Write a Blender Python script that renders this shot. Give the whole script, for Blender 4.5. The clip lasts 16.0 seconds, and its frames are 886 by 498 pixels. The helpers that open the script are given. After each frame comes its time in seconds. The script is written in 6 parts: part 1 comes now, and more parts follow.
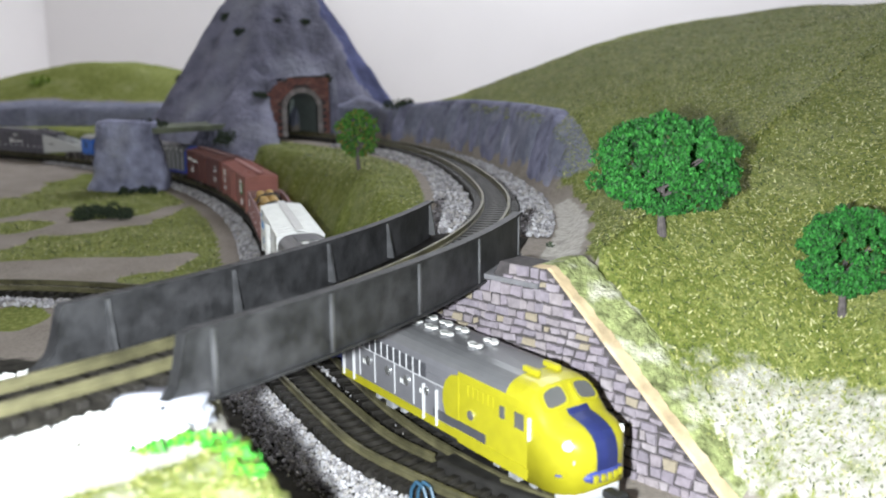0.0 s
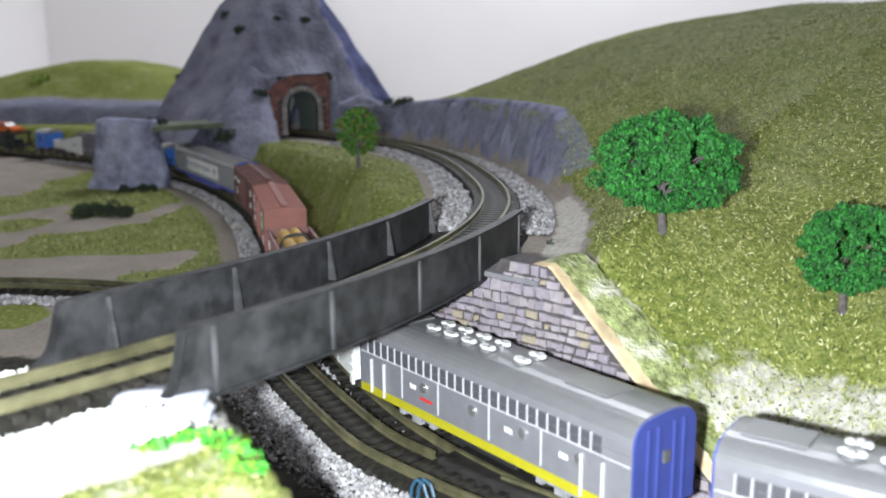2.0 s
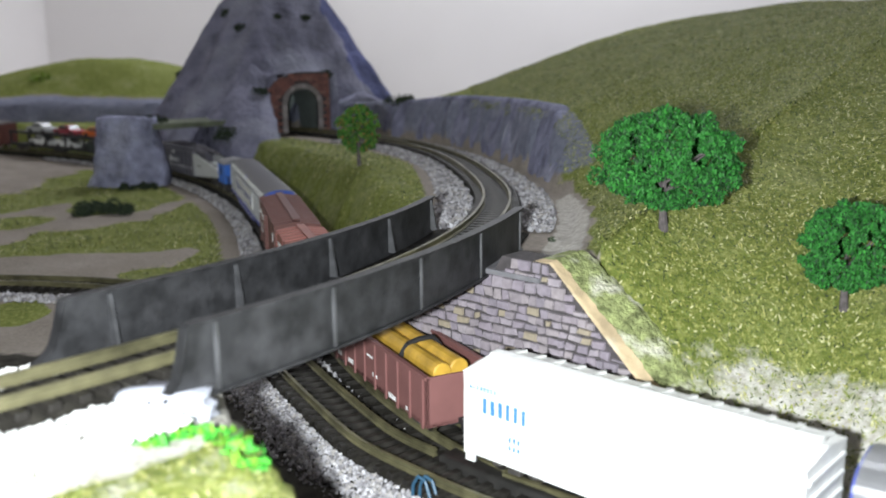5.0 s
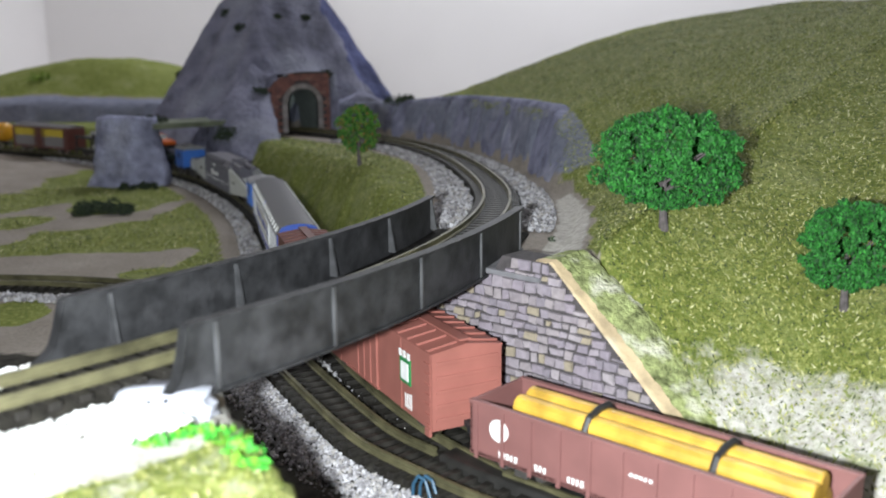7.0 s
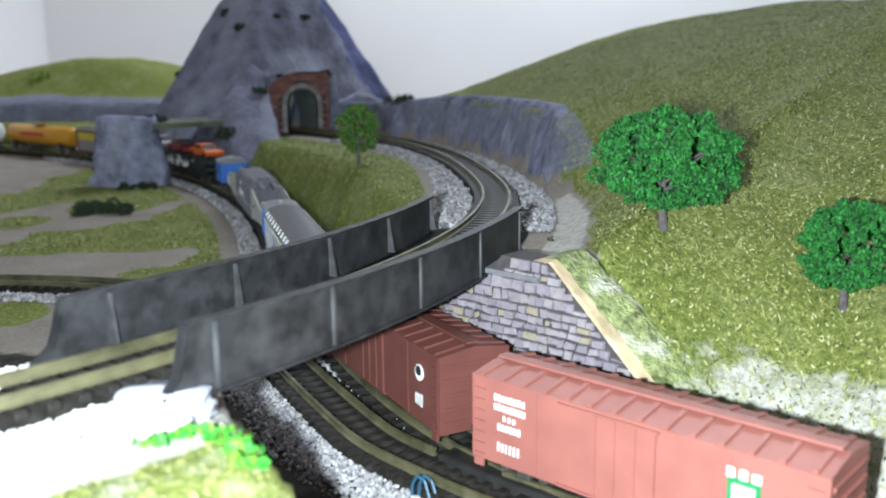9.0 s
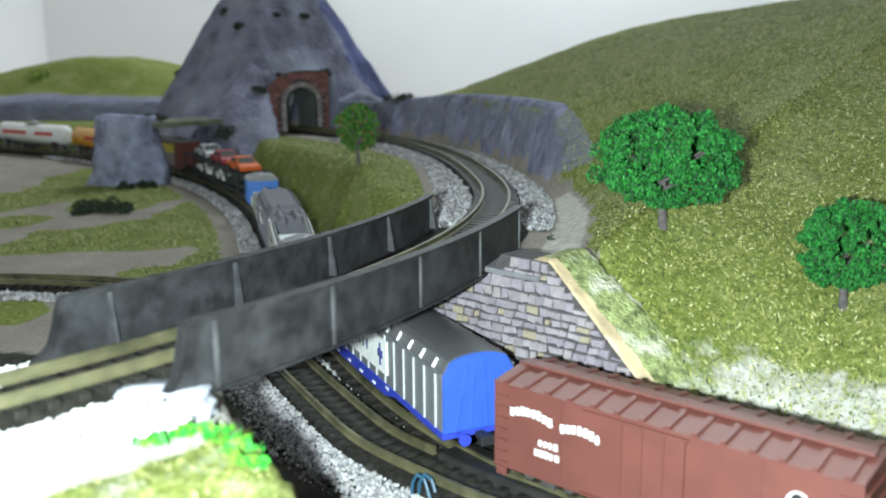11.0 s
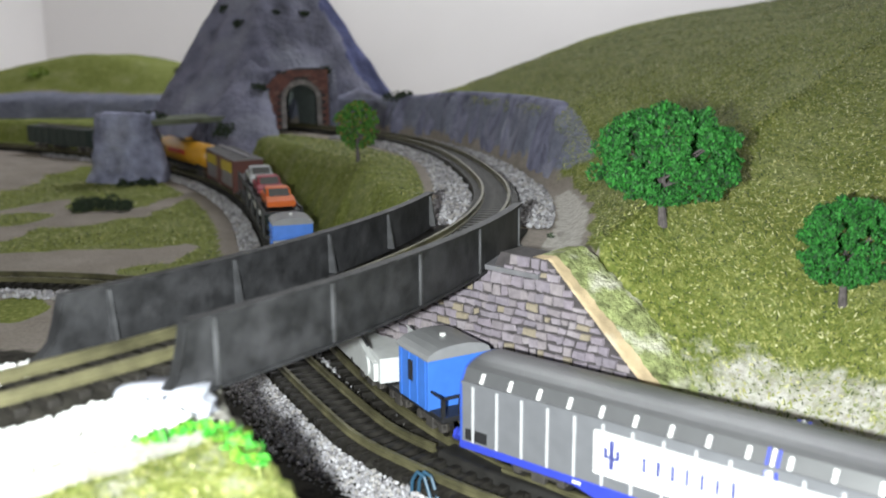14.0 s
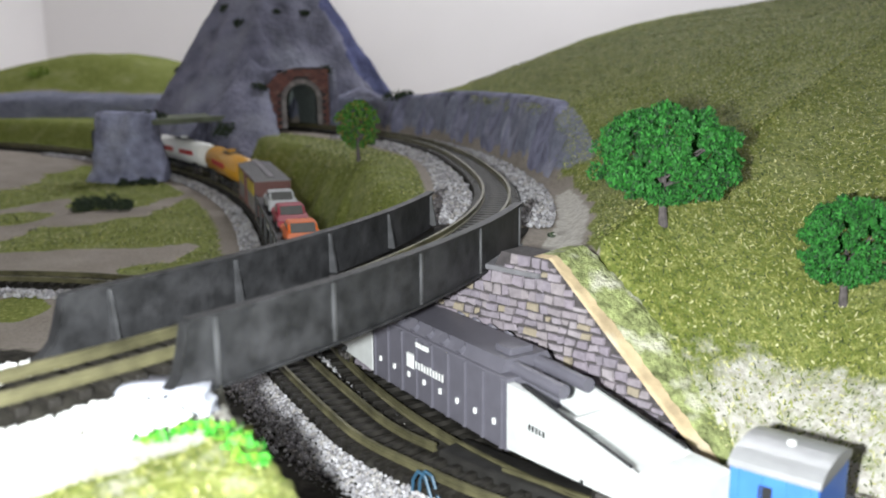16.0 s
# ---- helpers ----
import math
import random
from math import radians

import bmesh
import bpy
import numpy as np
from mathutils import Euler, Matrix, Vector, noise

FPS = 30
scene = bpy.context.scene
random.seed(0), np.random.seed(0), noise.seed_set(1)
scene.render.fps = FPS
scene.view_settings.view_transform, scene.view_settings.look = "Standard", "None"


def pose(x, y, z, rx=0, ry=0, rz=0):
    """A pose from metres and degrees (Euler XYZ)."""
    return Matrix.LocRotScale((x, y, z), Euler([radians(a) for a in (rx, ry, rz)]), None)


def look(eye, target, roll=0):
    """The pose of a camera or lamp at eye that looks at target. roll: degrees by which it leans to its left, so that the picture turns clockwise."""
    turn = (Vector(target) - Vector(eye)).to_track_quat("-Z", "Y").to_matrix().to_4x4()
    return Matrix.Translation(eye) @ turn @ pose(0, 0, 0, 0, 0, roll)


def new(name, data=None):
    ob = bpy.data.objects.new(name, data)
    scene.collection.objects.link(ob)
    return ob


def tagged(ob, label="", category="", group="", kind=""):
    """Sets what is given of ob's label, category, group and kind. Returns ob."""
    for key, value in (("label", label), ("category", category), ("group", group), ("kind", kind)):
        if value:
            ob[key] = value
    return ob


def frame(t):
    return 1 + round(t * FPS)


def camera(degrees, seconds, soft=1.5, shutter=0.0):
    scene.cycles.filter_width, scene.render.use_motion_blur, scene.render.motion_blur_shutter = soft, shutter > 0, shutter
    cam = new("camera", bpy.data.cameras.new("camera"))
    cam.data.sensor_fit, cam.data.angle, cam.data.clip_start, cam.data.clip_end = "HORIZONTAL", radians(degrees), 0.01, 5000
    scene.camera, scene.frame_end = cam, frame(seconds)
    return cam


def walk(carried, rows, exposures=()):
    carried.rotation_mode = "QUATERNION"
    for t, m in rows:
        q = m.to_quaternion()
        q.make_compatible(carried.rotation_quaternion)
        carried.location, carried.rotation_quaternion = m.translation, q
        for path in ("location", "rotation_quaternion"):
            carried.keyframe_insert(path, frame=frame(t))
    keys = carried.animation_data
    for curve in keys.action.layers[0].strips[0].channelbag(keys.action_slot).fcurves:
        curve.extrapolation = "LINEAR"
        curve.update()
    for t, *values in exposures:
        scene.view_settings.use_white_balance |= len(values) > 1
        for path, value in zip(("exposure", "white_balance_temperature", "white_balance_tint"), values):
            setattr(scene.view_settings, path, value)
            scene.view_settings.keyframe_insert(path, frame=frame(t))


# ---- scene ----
# ---------- camera ----------
EYE_Z = 0.0938
PITCH = 12.1
cam = camera(52.2, 16.0, 1.8)
cam.data.dof.use_dof = True
cam.data.dof.focus_distance = 0.275
cam.data.dof.aperture_fstop = 21.0


def eye_row(t, dx, dz, up, side):
    """up, side: small turns of the lens in milliradians."""
    a = radians(PITCH) - up / 1000.0
    b = side / 1000.0
    e = Vector((dx, 0.0, EYE_Z + dz))
    aim = e + Vector((math.sin(b) * math.cos(a), math.cos(b) * math.cos(a), -math.sin(a)))
    return t, look(e, aim, -0.44)


walk(cam, [eye_row(0.0, 0.0005, 0.0006, 3.7, 0.0), eye_row(1.0, 0.0005, 0.0005, 3.2, 0.0),
           eye_row(2.0, 0.0004, 0.0004, 1.9, 0.0), eye_row(3.0, 0.0002, 0.0003, 1.0, 0.0),
           eye_row(4.0, 0.0001, 0.0002, 0.2, 0.1), eye_row(6.5, 0.0, 0.0, 0.0, 0.0),
           eye_row(9.0, 0.0001, 0.0, -0.2, 0.4), eye_row(11.5, 0.0, 0.0, -1.9, 1.2),
           eye_row(12.5, 0.0001, 0.0, -2.8, 1.6), eye_row(13.5, 0.0, 0.0, -3.7, 1.5),
           eye_row(14.5, 0.0, 0.0, -4.4, 1.1), eye_row(16.0, -0.0001, 0.0, -4.7, 1.0)],
     [(0.0, 0.23, 6380, 10), (1.5, 0.22, 6300, 10), (3.0, 0.15, 6380, 10), (4.0, 0.02, 6420, 10), (6.5, -0.12, 6420, 10), (7.5, 0.11, 6300, 9), (9.0, 0.20, 5950, 5), (10.0, 0.20, 6050, 2),
      (12.2, 0.20, 6150, -7), (13.5, 0.07, 6480, 4), (14.5, -0.10, 6600, 9), (16.0, 0.03, 6550, 10)])

# ---------- light ----------
world = bpy.data.worlds.new("room_air")
world.use_nodes = True
world.node_tree.nodes["Background"].inputs[0].default_value = (0.80, 0.86, 1.0, 1)
world.node_tree.nodes["Background"].inputs[1].default_value = 0.03
scene.world = world
scene.view_settings.exposure = 0.0

torch = new("torch", bpy.data.lights.new("torch", "POINT"))
torch.data.energy = 5.3
torch.data.color = (0.94, 1.0, 1.0)
torch.data.shadow_soft_size = 0.003
torch.location = (-0.019, -0.002, EYE_Z - 0.003)

# unseen, assumed room light, set far back to brighten the north wall
lamp = new("unseen_room_light", bpy.data.lights.new("unseen_room_light", "AREA"))
lamp.data.shape, lamp.data.size, lamp.data.size_y = "RECTANGLE", 1.2, 0.6
lamp.data.energy = 31.0
lamp.data.color = (0.94, 0.97, 1.03)
lamp.location = (0.45, 1.85, 1.42)

# ---------- helpers ----------


def smooth(a, b, x):
    t = np.clip((x - a) / (b - a), 0.0, 1.0)
    return t * t * (3 - 2 * t)


def mesh_of(name, verts, faces, mats=(), shade=False):
    me = bpy.data.meshes.new(name)
    me.from_pydata([tuple(v) for v in verts], [], [tuple(int(i) for i in f) for f in faces])
    for m in mats:
        me.materials.append(m)
    if shade:
        me.polygons.foreach_set("use_smooth", [True] * len(me.polygons))
    me.update()
    return me


def part(name, bm, material, parent, label=""):
    """One bmesh as one mesh object under a thing or a part."""
    me = bpy.data.meshes.new(name)
    bm.to_mesh(me)
    bm.free()
    me.materials.append(material)
    ob = new(name, me)
    ob.parent = parent
    return tagged(ob, label)


def thing(name, label, category, group="", kind=""):
    return tagged(new(name), label, category, group, kind)


def add_box(bm, x0, x1, y0, y1, z0, z1, bevel=0.0):
    m = Matrix.LocRotScale(((x0 + x1) / 2, (y0 + y1) / 2, (z0 + z1) / 2), None, (x1 - x0, y1 - y0, z1 - z0))
    r = bmesh.ops.create_cube(bm, size=1.0, matrix=m)
    if bevel:
        es = list({e for v in r["verts"] for e in v.link_edges})
        bmesh.ops.bevel(bm, geom=es, offset=bevel, segments=2, affect="EDGES", profile=0.6)
    return bm


def box(x0, x1, y0, y1, z0, z1, bevel=0.0):
    return add_box(bmesh.new(), x0, x1, y0, y1, z0, z1, bevel)


def add_rod(bm, p, q, r, seg=8, r2=None):
    p, q = Vector(p), Vector(q)
    d = q - p
    m = Matrix.Translation((p + q) / 2) @ d.to_track_quat("Z", "Y").to_matrix().to_4x4()
    bmesh.ops.create_cone(bm, cap_ends=True, segments=seg, radius1=r, radius2=r if r2 is None else r2, depth=d.length, matrix=m)
    return bm


def extrude_x(profile, x0, x1):
    """A closed (y, z) outline drawn out along x."""
    bm = bmesh.new()
    a = [bm.verts.new((x0, y, z)) for y, z in profile]
    b = [bm.verts.new((x1, y, z)) for y, z in profile]
    n = len(profile)
    for i in range(n):
        bm.faces.new((a[i], a[(i + 1) % n], b[(i + 1) % n], b[i]))
    bm.faces.new(a[::-1])
    bm.faces.new(b)
    bmesh.ops.recalc_face_normals(bm, faces=bm.faces)
    return bm


# ---------- materials ----------


def material(name, colour, rough=0.6, metal=0.0, spread=0.25, scale=400.0, bump=0.15, bump_scale=2500.0, wear=None, wear_amount=0.0, spec=0.5, dist=0.0004):
    """Grain at two scales over a base colour, with fine relief and, if given, worn patches."""
    m = bpy.data.materials.new(name)
    m.use_nodes = True
    nt = m.node_tree
    nd, lk = nt.nodes, nt.links
    bsdf = nd["Principled BSDF"]
    bsdf.inputs["Roughness"].default_value = rough
    bsdf.inputs["Metallic"].default_value = metal
    bsdf.inputs["Specular IOR Level"].default_value = spec
    tc = nd.new("ShaderNodeTexCoord")
    n1 = nd.new("ShaderNodeTexNoise")
    n1.inputs["Scale"].default_value = scale
    n1.inputs["Detail"].default_value = 6
    lk.new(tc.outputs["Object"], n1.inputs["Vector"])
    n2 = nd.new("ShaderNodeTexNoise")
    n2.inputs["Scale"].default_value = bump_scale
    n2.inputs["Detail"].default_value = 3
    lk.new(tc.outputs["Object"], n2.inputs["Vector"])
    ramp = nd.new("ShaderNodeValToRGB")
    lo = [max(0.0, c * (1 - spread)) for c in colour]
    hi = [min(1.0, c * (1 + spread)) for c in colour]
    ramp.color_ramp.elements[0].position, ramp.color_ramp.elements[1].position = 0.3, 0.7
    ramp.color_ramp.elements[0].color, ramp.color_ramp.elements[1].color = (*lo, 1), (*hi, 1)
    lk.new(n1.outputs["Fac"], ramp.inputs["Fac"])
    out = ramp.outputs["Color"]
    if wear:
        n3 = nd.new("ShaderNodeTexNoise")
        n3.inputs["Scale"].default_value = scale * 0.35
        n3.inputs["Detail"].default_value = 8
        lk.new(tc.outputs["Object"], n3.inputs["Vector"])
        r3 = nd.new("ShaderNodeValToRGB")
        r3.color_ramp.elements[0].position, r3.color_ramp.elements[1].position = 0.52, 0.72
        r3.color_ramp.elements[1].color = (wear_amount, wear_amount, wear_amount, 1)
        lk.new(n3.outputs["Fac"], r3.inputs["Fac"])
        mx = nd.new("ShaderNodeMixRGB")
        lk.new(r3.outputs["Color"], mx.inputs[0])
        lk.new(out, mx.inputs[1])
        mx.inputs[2].default_value = (*wear, 1)
        out = mx.outputs["Color"]
    lk.new(out, bsdf.inputs["Base Color"])
    if bump:
        b = nd.new("ShaderNodeBump")
        b.inputs["Strength"].default_value = bump
        b.inputs["Distance"].default_value = dist
        lk.new(n2.outputs["Fac"], b.inputs["Height"])
        lk.new(b.outputs["Normal"], bsdf.inputs["Normal"])
    return m


def random_material(name, colours, rough=0.8, bump=0.4, bump_scale=1800.0, island=False):
    """A colour for each piece, drawn by chance from a few, with grain over it."""
    m = material(name, (0.5, 0.5, 0.5), rough=rough, spread=0.3, scale=700.0, bump=bump, bump_scale=bump_scale)
    nd, lk = m.node_tree.nodes, m.node_tree.links
    if island:
        src = nd.new("ShaderNodeNewGeometry").outputs["Random Per Island"]
    else:
        src = nd.new("ShaderNodeObjectInfo").outputs["Random"]
    ramp = nd.new("ShaderNodeValToRGB")
    ramp.color_ramp.interpolation = "CONSTANT"
    els = ramp.color_ramp.elements
    while len(els) < len(colours):
        els.new(0.5)
    for i, c in enumerate(colours):
        els[i].position = i / len(colours)
        els[i].color = (*c, 1)
    lk.new(src, ramp.inputs["Fac"])
    old = nd["Principled BSDF"].inputs["Base Color"].links[0].from_socket
    mx = nd.new("ShaderNodeMixRGB")
    mx.blend_type = "MULTIPLY"
    mx.inputs[0].default_value = 1.0
    gain = nd.new("ShaderNodeMixRGB")
    gain.blend_type = "ADD"
    gain.inputs[0].default_value = 1.0
    gain.inputs[2].default_value = (0.5, 0.5, 0.5, 1)
    lk.new(old, gain.inputs[1])
    lk.new(ramp.outputs["Color"], mx.inputs[1])
    lk.new(gain.outputs["Color"], mx.inputs[2])
    lk.new(mx.outputs["Color"], nd["Principled BSDF"].inputs["Base Color"])
    return m


def plain(name, colour, rough=0.45, metal=0.0, spec=0.5):
    return material(name, colour, rough=rough, metal=metal, spread=0.07, scale=300.0, bump=0.04, bump_scale=3000.0, spec=spec)


def terrain_material():
    """Scatter grass, bare soil, plaster rock and crushed white stone, blended by painted zones."""
    m = bpy.data.materials.new("layout_scenery")
    m.use_nodes = True
    nd, lk = m.node_tree.nodes, m.node_tree.links
    bsdf = nd["Principled BSDF"]
    bsdf.inputs["Roughness"].default_value = 0.95
    bsdf.inputs["Specular IOR Level"].default_value = 0.15
    tc = nd.new("ShaderNodeTexCoord")

    def noise_tex(scale, detail=5, rough=0.6):
        n = nd.new("ShaderNodeTexNoise")
        n.inputs["Scale"].default_value = scale
        n.inputs["Detail"].default_value = detail
        n.inputs["Roughness"].default_value = rough
        lk.new(tc.outputs["Object"], n.inputs["Vector"])
        return n.outputs["Fac"]

    def ramp(src, stops):
        r = nd.new("ShaderNodeValToRGB")
        els = r.color_ramp.elements
        while len(els) < len(stops):
            els.new(0.5)
        for e, (p, c) in zip(els, stops):
            e.position, e.color = p, (*c, 1)
        lk.new(src, r.inputs["Fac"])
        return r.outputs["Color"]

    def mix(fac, a, b, mode="MIX"):
        x = nd.new("ShaderNodeMixRGB")
        x.blend_type = mode
        if isinstance(fac, float):
            x.inputs[0].default_value = fac
        else:
            lk.new(fac, x.inputs[0])
        lk.new(a, x.inputs[1])
        lk.new(b, x.inputs[2])
        return x.outputs["Color"]

    def zone(name, lo=0.42, hi=0.58, breakup=0.35, scale=90.0):
        a = nd.new("ShaderNodeAttribute")
        a.attribute_name = name
        add = nd.new("ShaderNodeMath")
        add.operation = "MULTIPLY_ADD"
        lk.new(noise_tex(scale, 8, 0.7), add.inputs[0])
        add.inputs[1].default_value = breakup * 2
        lk.new(a.outputs["Fac"], add.inputs[2])
        return ramp(add.outputs[0], [(lo + breakup, (0, 0, 0)), (hi + breakup, (1, 1, 1))])

    grass = mix(0.6, ramp(noise_tex(38.0, 9, 0.68), [(0.3, (0.085, 0.125, 0.03)), (0.5, (0.165, 0.21, 0.055)), (0.7, (0.33, 0.36, 0.20))]),
                ramp(noise_tex(430.0, 5, 0.85), [(0.27, (0.04, 0.06, 0.01)), (0.5, (0.17, 0.19, 0.035)), (0.68, (0.50, 0.48, 0.18))]))
    soil = mix(0.5, ramp(noise_tex(30.0), [(0.3, (0.20, 0.18, 0.16)), (0.7, (0.36, 0.325, 0.295))]),
               ramp(noise_tex(700.0), [(0.3, (0.19, 0.16, 0.135)), (0.7, (0.40, 0.345, 0.295))]))
    rock = mix(0.5, ramp(noise_tex(40.0, 8, 0.7), [(0.3, (0.13, 0.14, 0.19)), (0.55, (0.22, 0.23, 0.31)), (0.75, (0.40, 0.42, 0.50))]),
               ramp(noise_tex(260.0, 6, 0.75), [(0.3, (0.12, 0.13, 0.19)), (0.7, (0.34, 0.35, 0.44))]))
    white = ramp(noise_tex(500.0, 6), [(0.3, (0.34, 0.31, 0.27)), (0.7, (0.66, 0.64, 0.60))])
    # near-black soil tone that also carries painted shade beside the embankment
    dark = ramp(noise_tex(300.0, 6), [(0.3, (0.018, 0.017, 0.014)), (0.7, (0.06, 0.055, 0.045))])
    c = mix(zone("grass", scale=70.0), soil, grass)
    c = mix(zone("rock", scale=120.0), c, rock)
    c = mix(zone("pale", scale=140.0), c, white)
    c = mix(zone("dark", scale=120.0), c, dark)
    lk.new(c, bsdf.inputs["Base Color"])
    b = nd.new("ShaderNodeBump")
    b.inputs["Strength"].default_value = 0.7
    b.inputs["Distance"].default_value = 0.0012
    lk.new(noise_tex(650.0, 5, 0.75), b.inputs["Height"])
    lk.new(b.outputs["Normal"], bsdf.inputs["Normal"])
    return m


SCENERY = terrain_material()
ROCK = material("plaster_rock", (0.205, 0.205, 0.285), rough=0.95, spread=0.38, scale=60.0, bump=0.9, bump_scale=260.0, wear=(0.36, 0.37, 0.46), wear_amount=0.75, spec=0.2, dist=0.003)
ROCK_PALE = material("pale_plaster_rock", (0.29, 0.30, 0.43), rough=0.95, spread=0.4, scale=90.0, bump=0.9, bump_scale=300.0, wear=(0.38, 0.38, 0.44), wear_amount=0.5, spec=0.2, dist=0.003)
# darker, bluer copy of the rock, for painted shade on the mountain
ROCK_SHADED = material("shaded_plaster_rock", (0.10, 0.11, 0.24), rough=0.95, spread=0.4, scale=60.0, bump=0.8, bump_scale=260.0, spec=0.2, dist=0.003)
GIRDER = material("weathered_girder_paint", (0.021, 0.021, 0.023), rough=0.55, spread=0.5, scale=240.0, bump=0.3, bump_scale=900.0, wear=(0.085, 0.083, 0.09), wear_amount=0.38, spec=0.28)
GIRDER_EDGE = material("rubbed_girder_edges", (0.048, 0.048, 0.052), rough=0.5, spread=0.5, scale=200.0, bump=0.2, bump_scale=900.0)
RAIL = material("tarnished_rail", (0.098, 0.090, 0.048), rough=0.5, metal=0.2, spread=0.5, scale=160.0, bump=0.2, wear=(0.20, 0.18, 0.10), wear_amount=0.3)
WHITE_STONE = random_material("white_crushed_stone", [(0.80, 0.80, 0.80), (0.70, 0.70, 0.71), (0.76, 0.75, 0.73)], island=True, bump=0.2)
SLEEPER = material("black_plastic_sleeper", (0.020, 0.018, 0.016), rough=0.5, spread=0.5, scale=400.0, bump=0.3, wear=(0.10, 0.095, 0.085), wear_amount=0.25, spec=0.2)
ROADBED = material("dark_roadbed", (0.022, 0.020, 0.017), rough=0.9, spread=0.5, scale=300.0, bump=0.5, bump_scale=900.0, wear=(0.10, 0.095, 0.085), wear_amount=0.5, spec=0.1)
BALLAST = random_material("ballast_stone", [(0.38, 0.37, 0.39), (0.28, 0.27, 0.29), (0.18, 0.17, 0.18), (0.50, 0.49, 0.52), (0.34, 0.32, 0.31)], island=True, bump=0.3)
TURF = random_material("turf_flake", [(0.14, 0.18, 0.035), (0.20, 0.23, 0.05), (0.045, 0.065, 0.012), (0.33, 0.34, 0.11), (0.58, 0.56, 0.30), (0.16, 0.20, 0.045), (0.03, 0.045, 0.010), (0.09, 0.12, 0.02), (0.26, 0.28, 0.07), (0.40, 0.38, 0.12)], island=True, bump=0.0, rough=0.6)
STONE = random_material("cut_stone", [(0.235, 0.205, 0.235), (0.275, 0.24, 0.27), (0.30, 0.265, 0.285), (0.20, 0.175, 0.205), (0.25, 0.215, 0.24), (0.23, 0.20, 0.235), (0.285, 0.24, 0.18), (0.24, 0.205, 0.24), (0.225, 0.195, 0.215), (0.27, 0.235, 0.25), (0.215, 0.185, 0.22)], rough=0.9)
MORTAR = material("dark_mortar", (0.06, 0.052, 0.055), rough=0.95, spread=0.3, bump=0.4)
BRICK = random_material("red_portal_brick", [(0.20, 0.085, 0.075), (0.24, 0.10, 0.085), (0.17, 0.075, 0.07), (0.26, 0.13, 0.11)], rough=0.9)
RING = random_material("grey_arch_stone", [(0.26, 0.23, 0.23), (0.31, 0.28, 0.28), (0.22, 0.20, 0.20)], rough=0.9)
DARK = material("tunnel_lining", (0.26, 0.30, 0.29), rough=1.0, spread=0.3)
CARD = material("raw_plaster_edge", (0.52, 0.40, 0.25), rough=0.9, spread=0.3, scale=150.0, bump=0.4, wear=(0.70, 0.66, 0.58), wear_amount=0.8)
WALLPAINT = material("white_wall_paint", (0.86, 0.83, 0.82), rough=0.85, spread=0.03, scale=3.0, bump=0.1, bump_scale=90.0)
DECK = material("mossy_deck_board", (0.12, 0.135, 0.095), rough=0.9, spread=0.35, scale=80.0, bump=0.4)
BARK = material("tree_bark", (0.10, 0.085, 0.085), rough=0.9, spread=0.4, scale=700.0, bump=0.6)
LEAF = random_material("bright_leaf", [(0.010, 0.095, 0.010), (0.017, 0.14, 0.017), (0.004, 0.040, 0.006), (0.026, 0.19, 0.022)], island=True, bump=0.0, rough=0.7)
LEAF_OLD = random_material("olive_leaf", [(0.03, 0.12, 0.01), (0.05, 0.19, 0.015), (0.015, 0.06, 0.008), (0.10, 0.21, 0.03), (0.04, 0.15, 0.012), (0.025, 0.09, 0.01), (0.20, 0.13, 0.03)], island=True, bump=0.0, rough=0.8)
LEAF_DARK = random_material("dark_shrub_leaf", [(0.025, 0.04, 0.02), (0.04, 0.06, 0.028), (0.02, 0.03, 0.018)], island=True, bump=0.0, rough=0.9)
LEAF_VIVID = random_material("vivid_leaf", [(0.035, 0.30, 0.02), (0.06, 0.36, 0.03), (0.03, 0.24, 0.02), (0.12, 0.30, 0.02)], island=True, bump=0.0, rough=0.7)
WIRE = plain("blue_wire", (0.025, 0.07, 0.12), rough=0.35)

# ---------- plan of the tracks ----------


def bend(x0, y0, s_ref, knots, headings, step=0.005):
    """A line through (x0, y0) at s_ref whose heading goes from knot to knot."""
    s = np.arange(knots[0], knots[-1] + step / 2, step)
    th = np.interp(s, knots, headings)
    for _ in range(8):
        th[1:-1] = (th[:-2] + 2 * th[1:-1] + th[2:]) / 4
    mid = (th[1:] + th[:-1]) / 2
    x = np.concatenate([[0], np.cumsum(np.cos(mid))]) * step
    y = np.concatenate([[0], np.cumsum(np.sin(mid))]) * step
    return s, x - np.interp(s_ref, s, x) + x0, y - np.interp(s_ref, s, y) + y0, th


def rise(s):
    u = np.maximum(0.0, -(s + 0.15))
    return 0.0177 * u * u / (u + 0.1)


S1, X1, Y1, H1 = bend(0.0136, 0.2025, 0.0, [-1.6, -1.35, -1.1, -0.85, -0.6, -0.45, -0.3, -0.15, -0.05, 0.05, 0.12, 0.3, 0.95],
                      [0.15, 0.05, -0.07, -0.374, -0.789, -1.085, -1.31, -1.28, -1.114, -0.681, -0.643, -0.60, -0.45])
Z1 = np.minimum(rise(S1), 0.0135)
S3, X3, Y3, H3 = bend(-0.0234, 0.2002, 0.0, [-0.40, -0.12, 0.0, 0.20, 0.29, 0.39, 0.48, 0.58, 0.80], [-0.15, 0.70, 1.047, 1.64, 1.72, 1.90, 2.14, 2.26, 2.3])
Z3 = 0.0421 - 0.0101 * np.clip(S3, -0.1, 0.2) - 0.009 * np.maximum(0, S3 - 0.2)
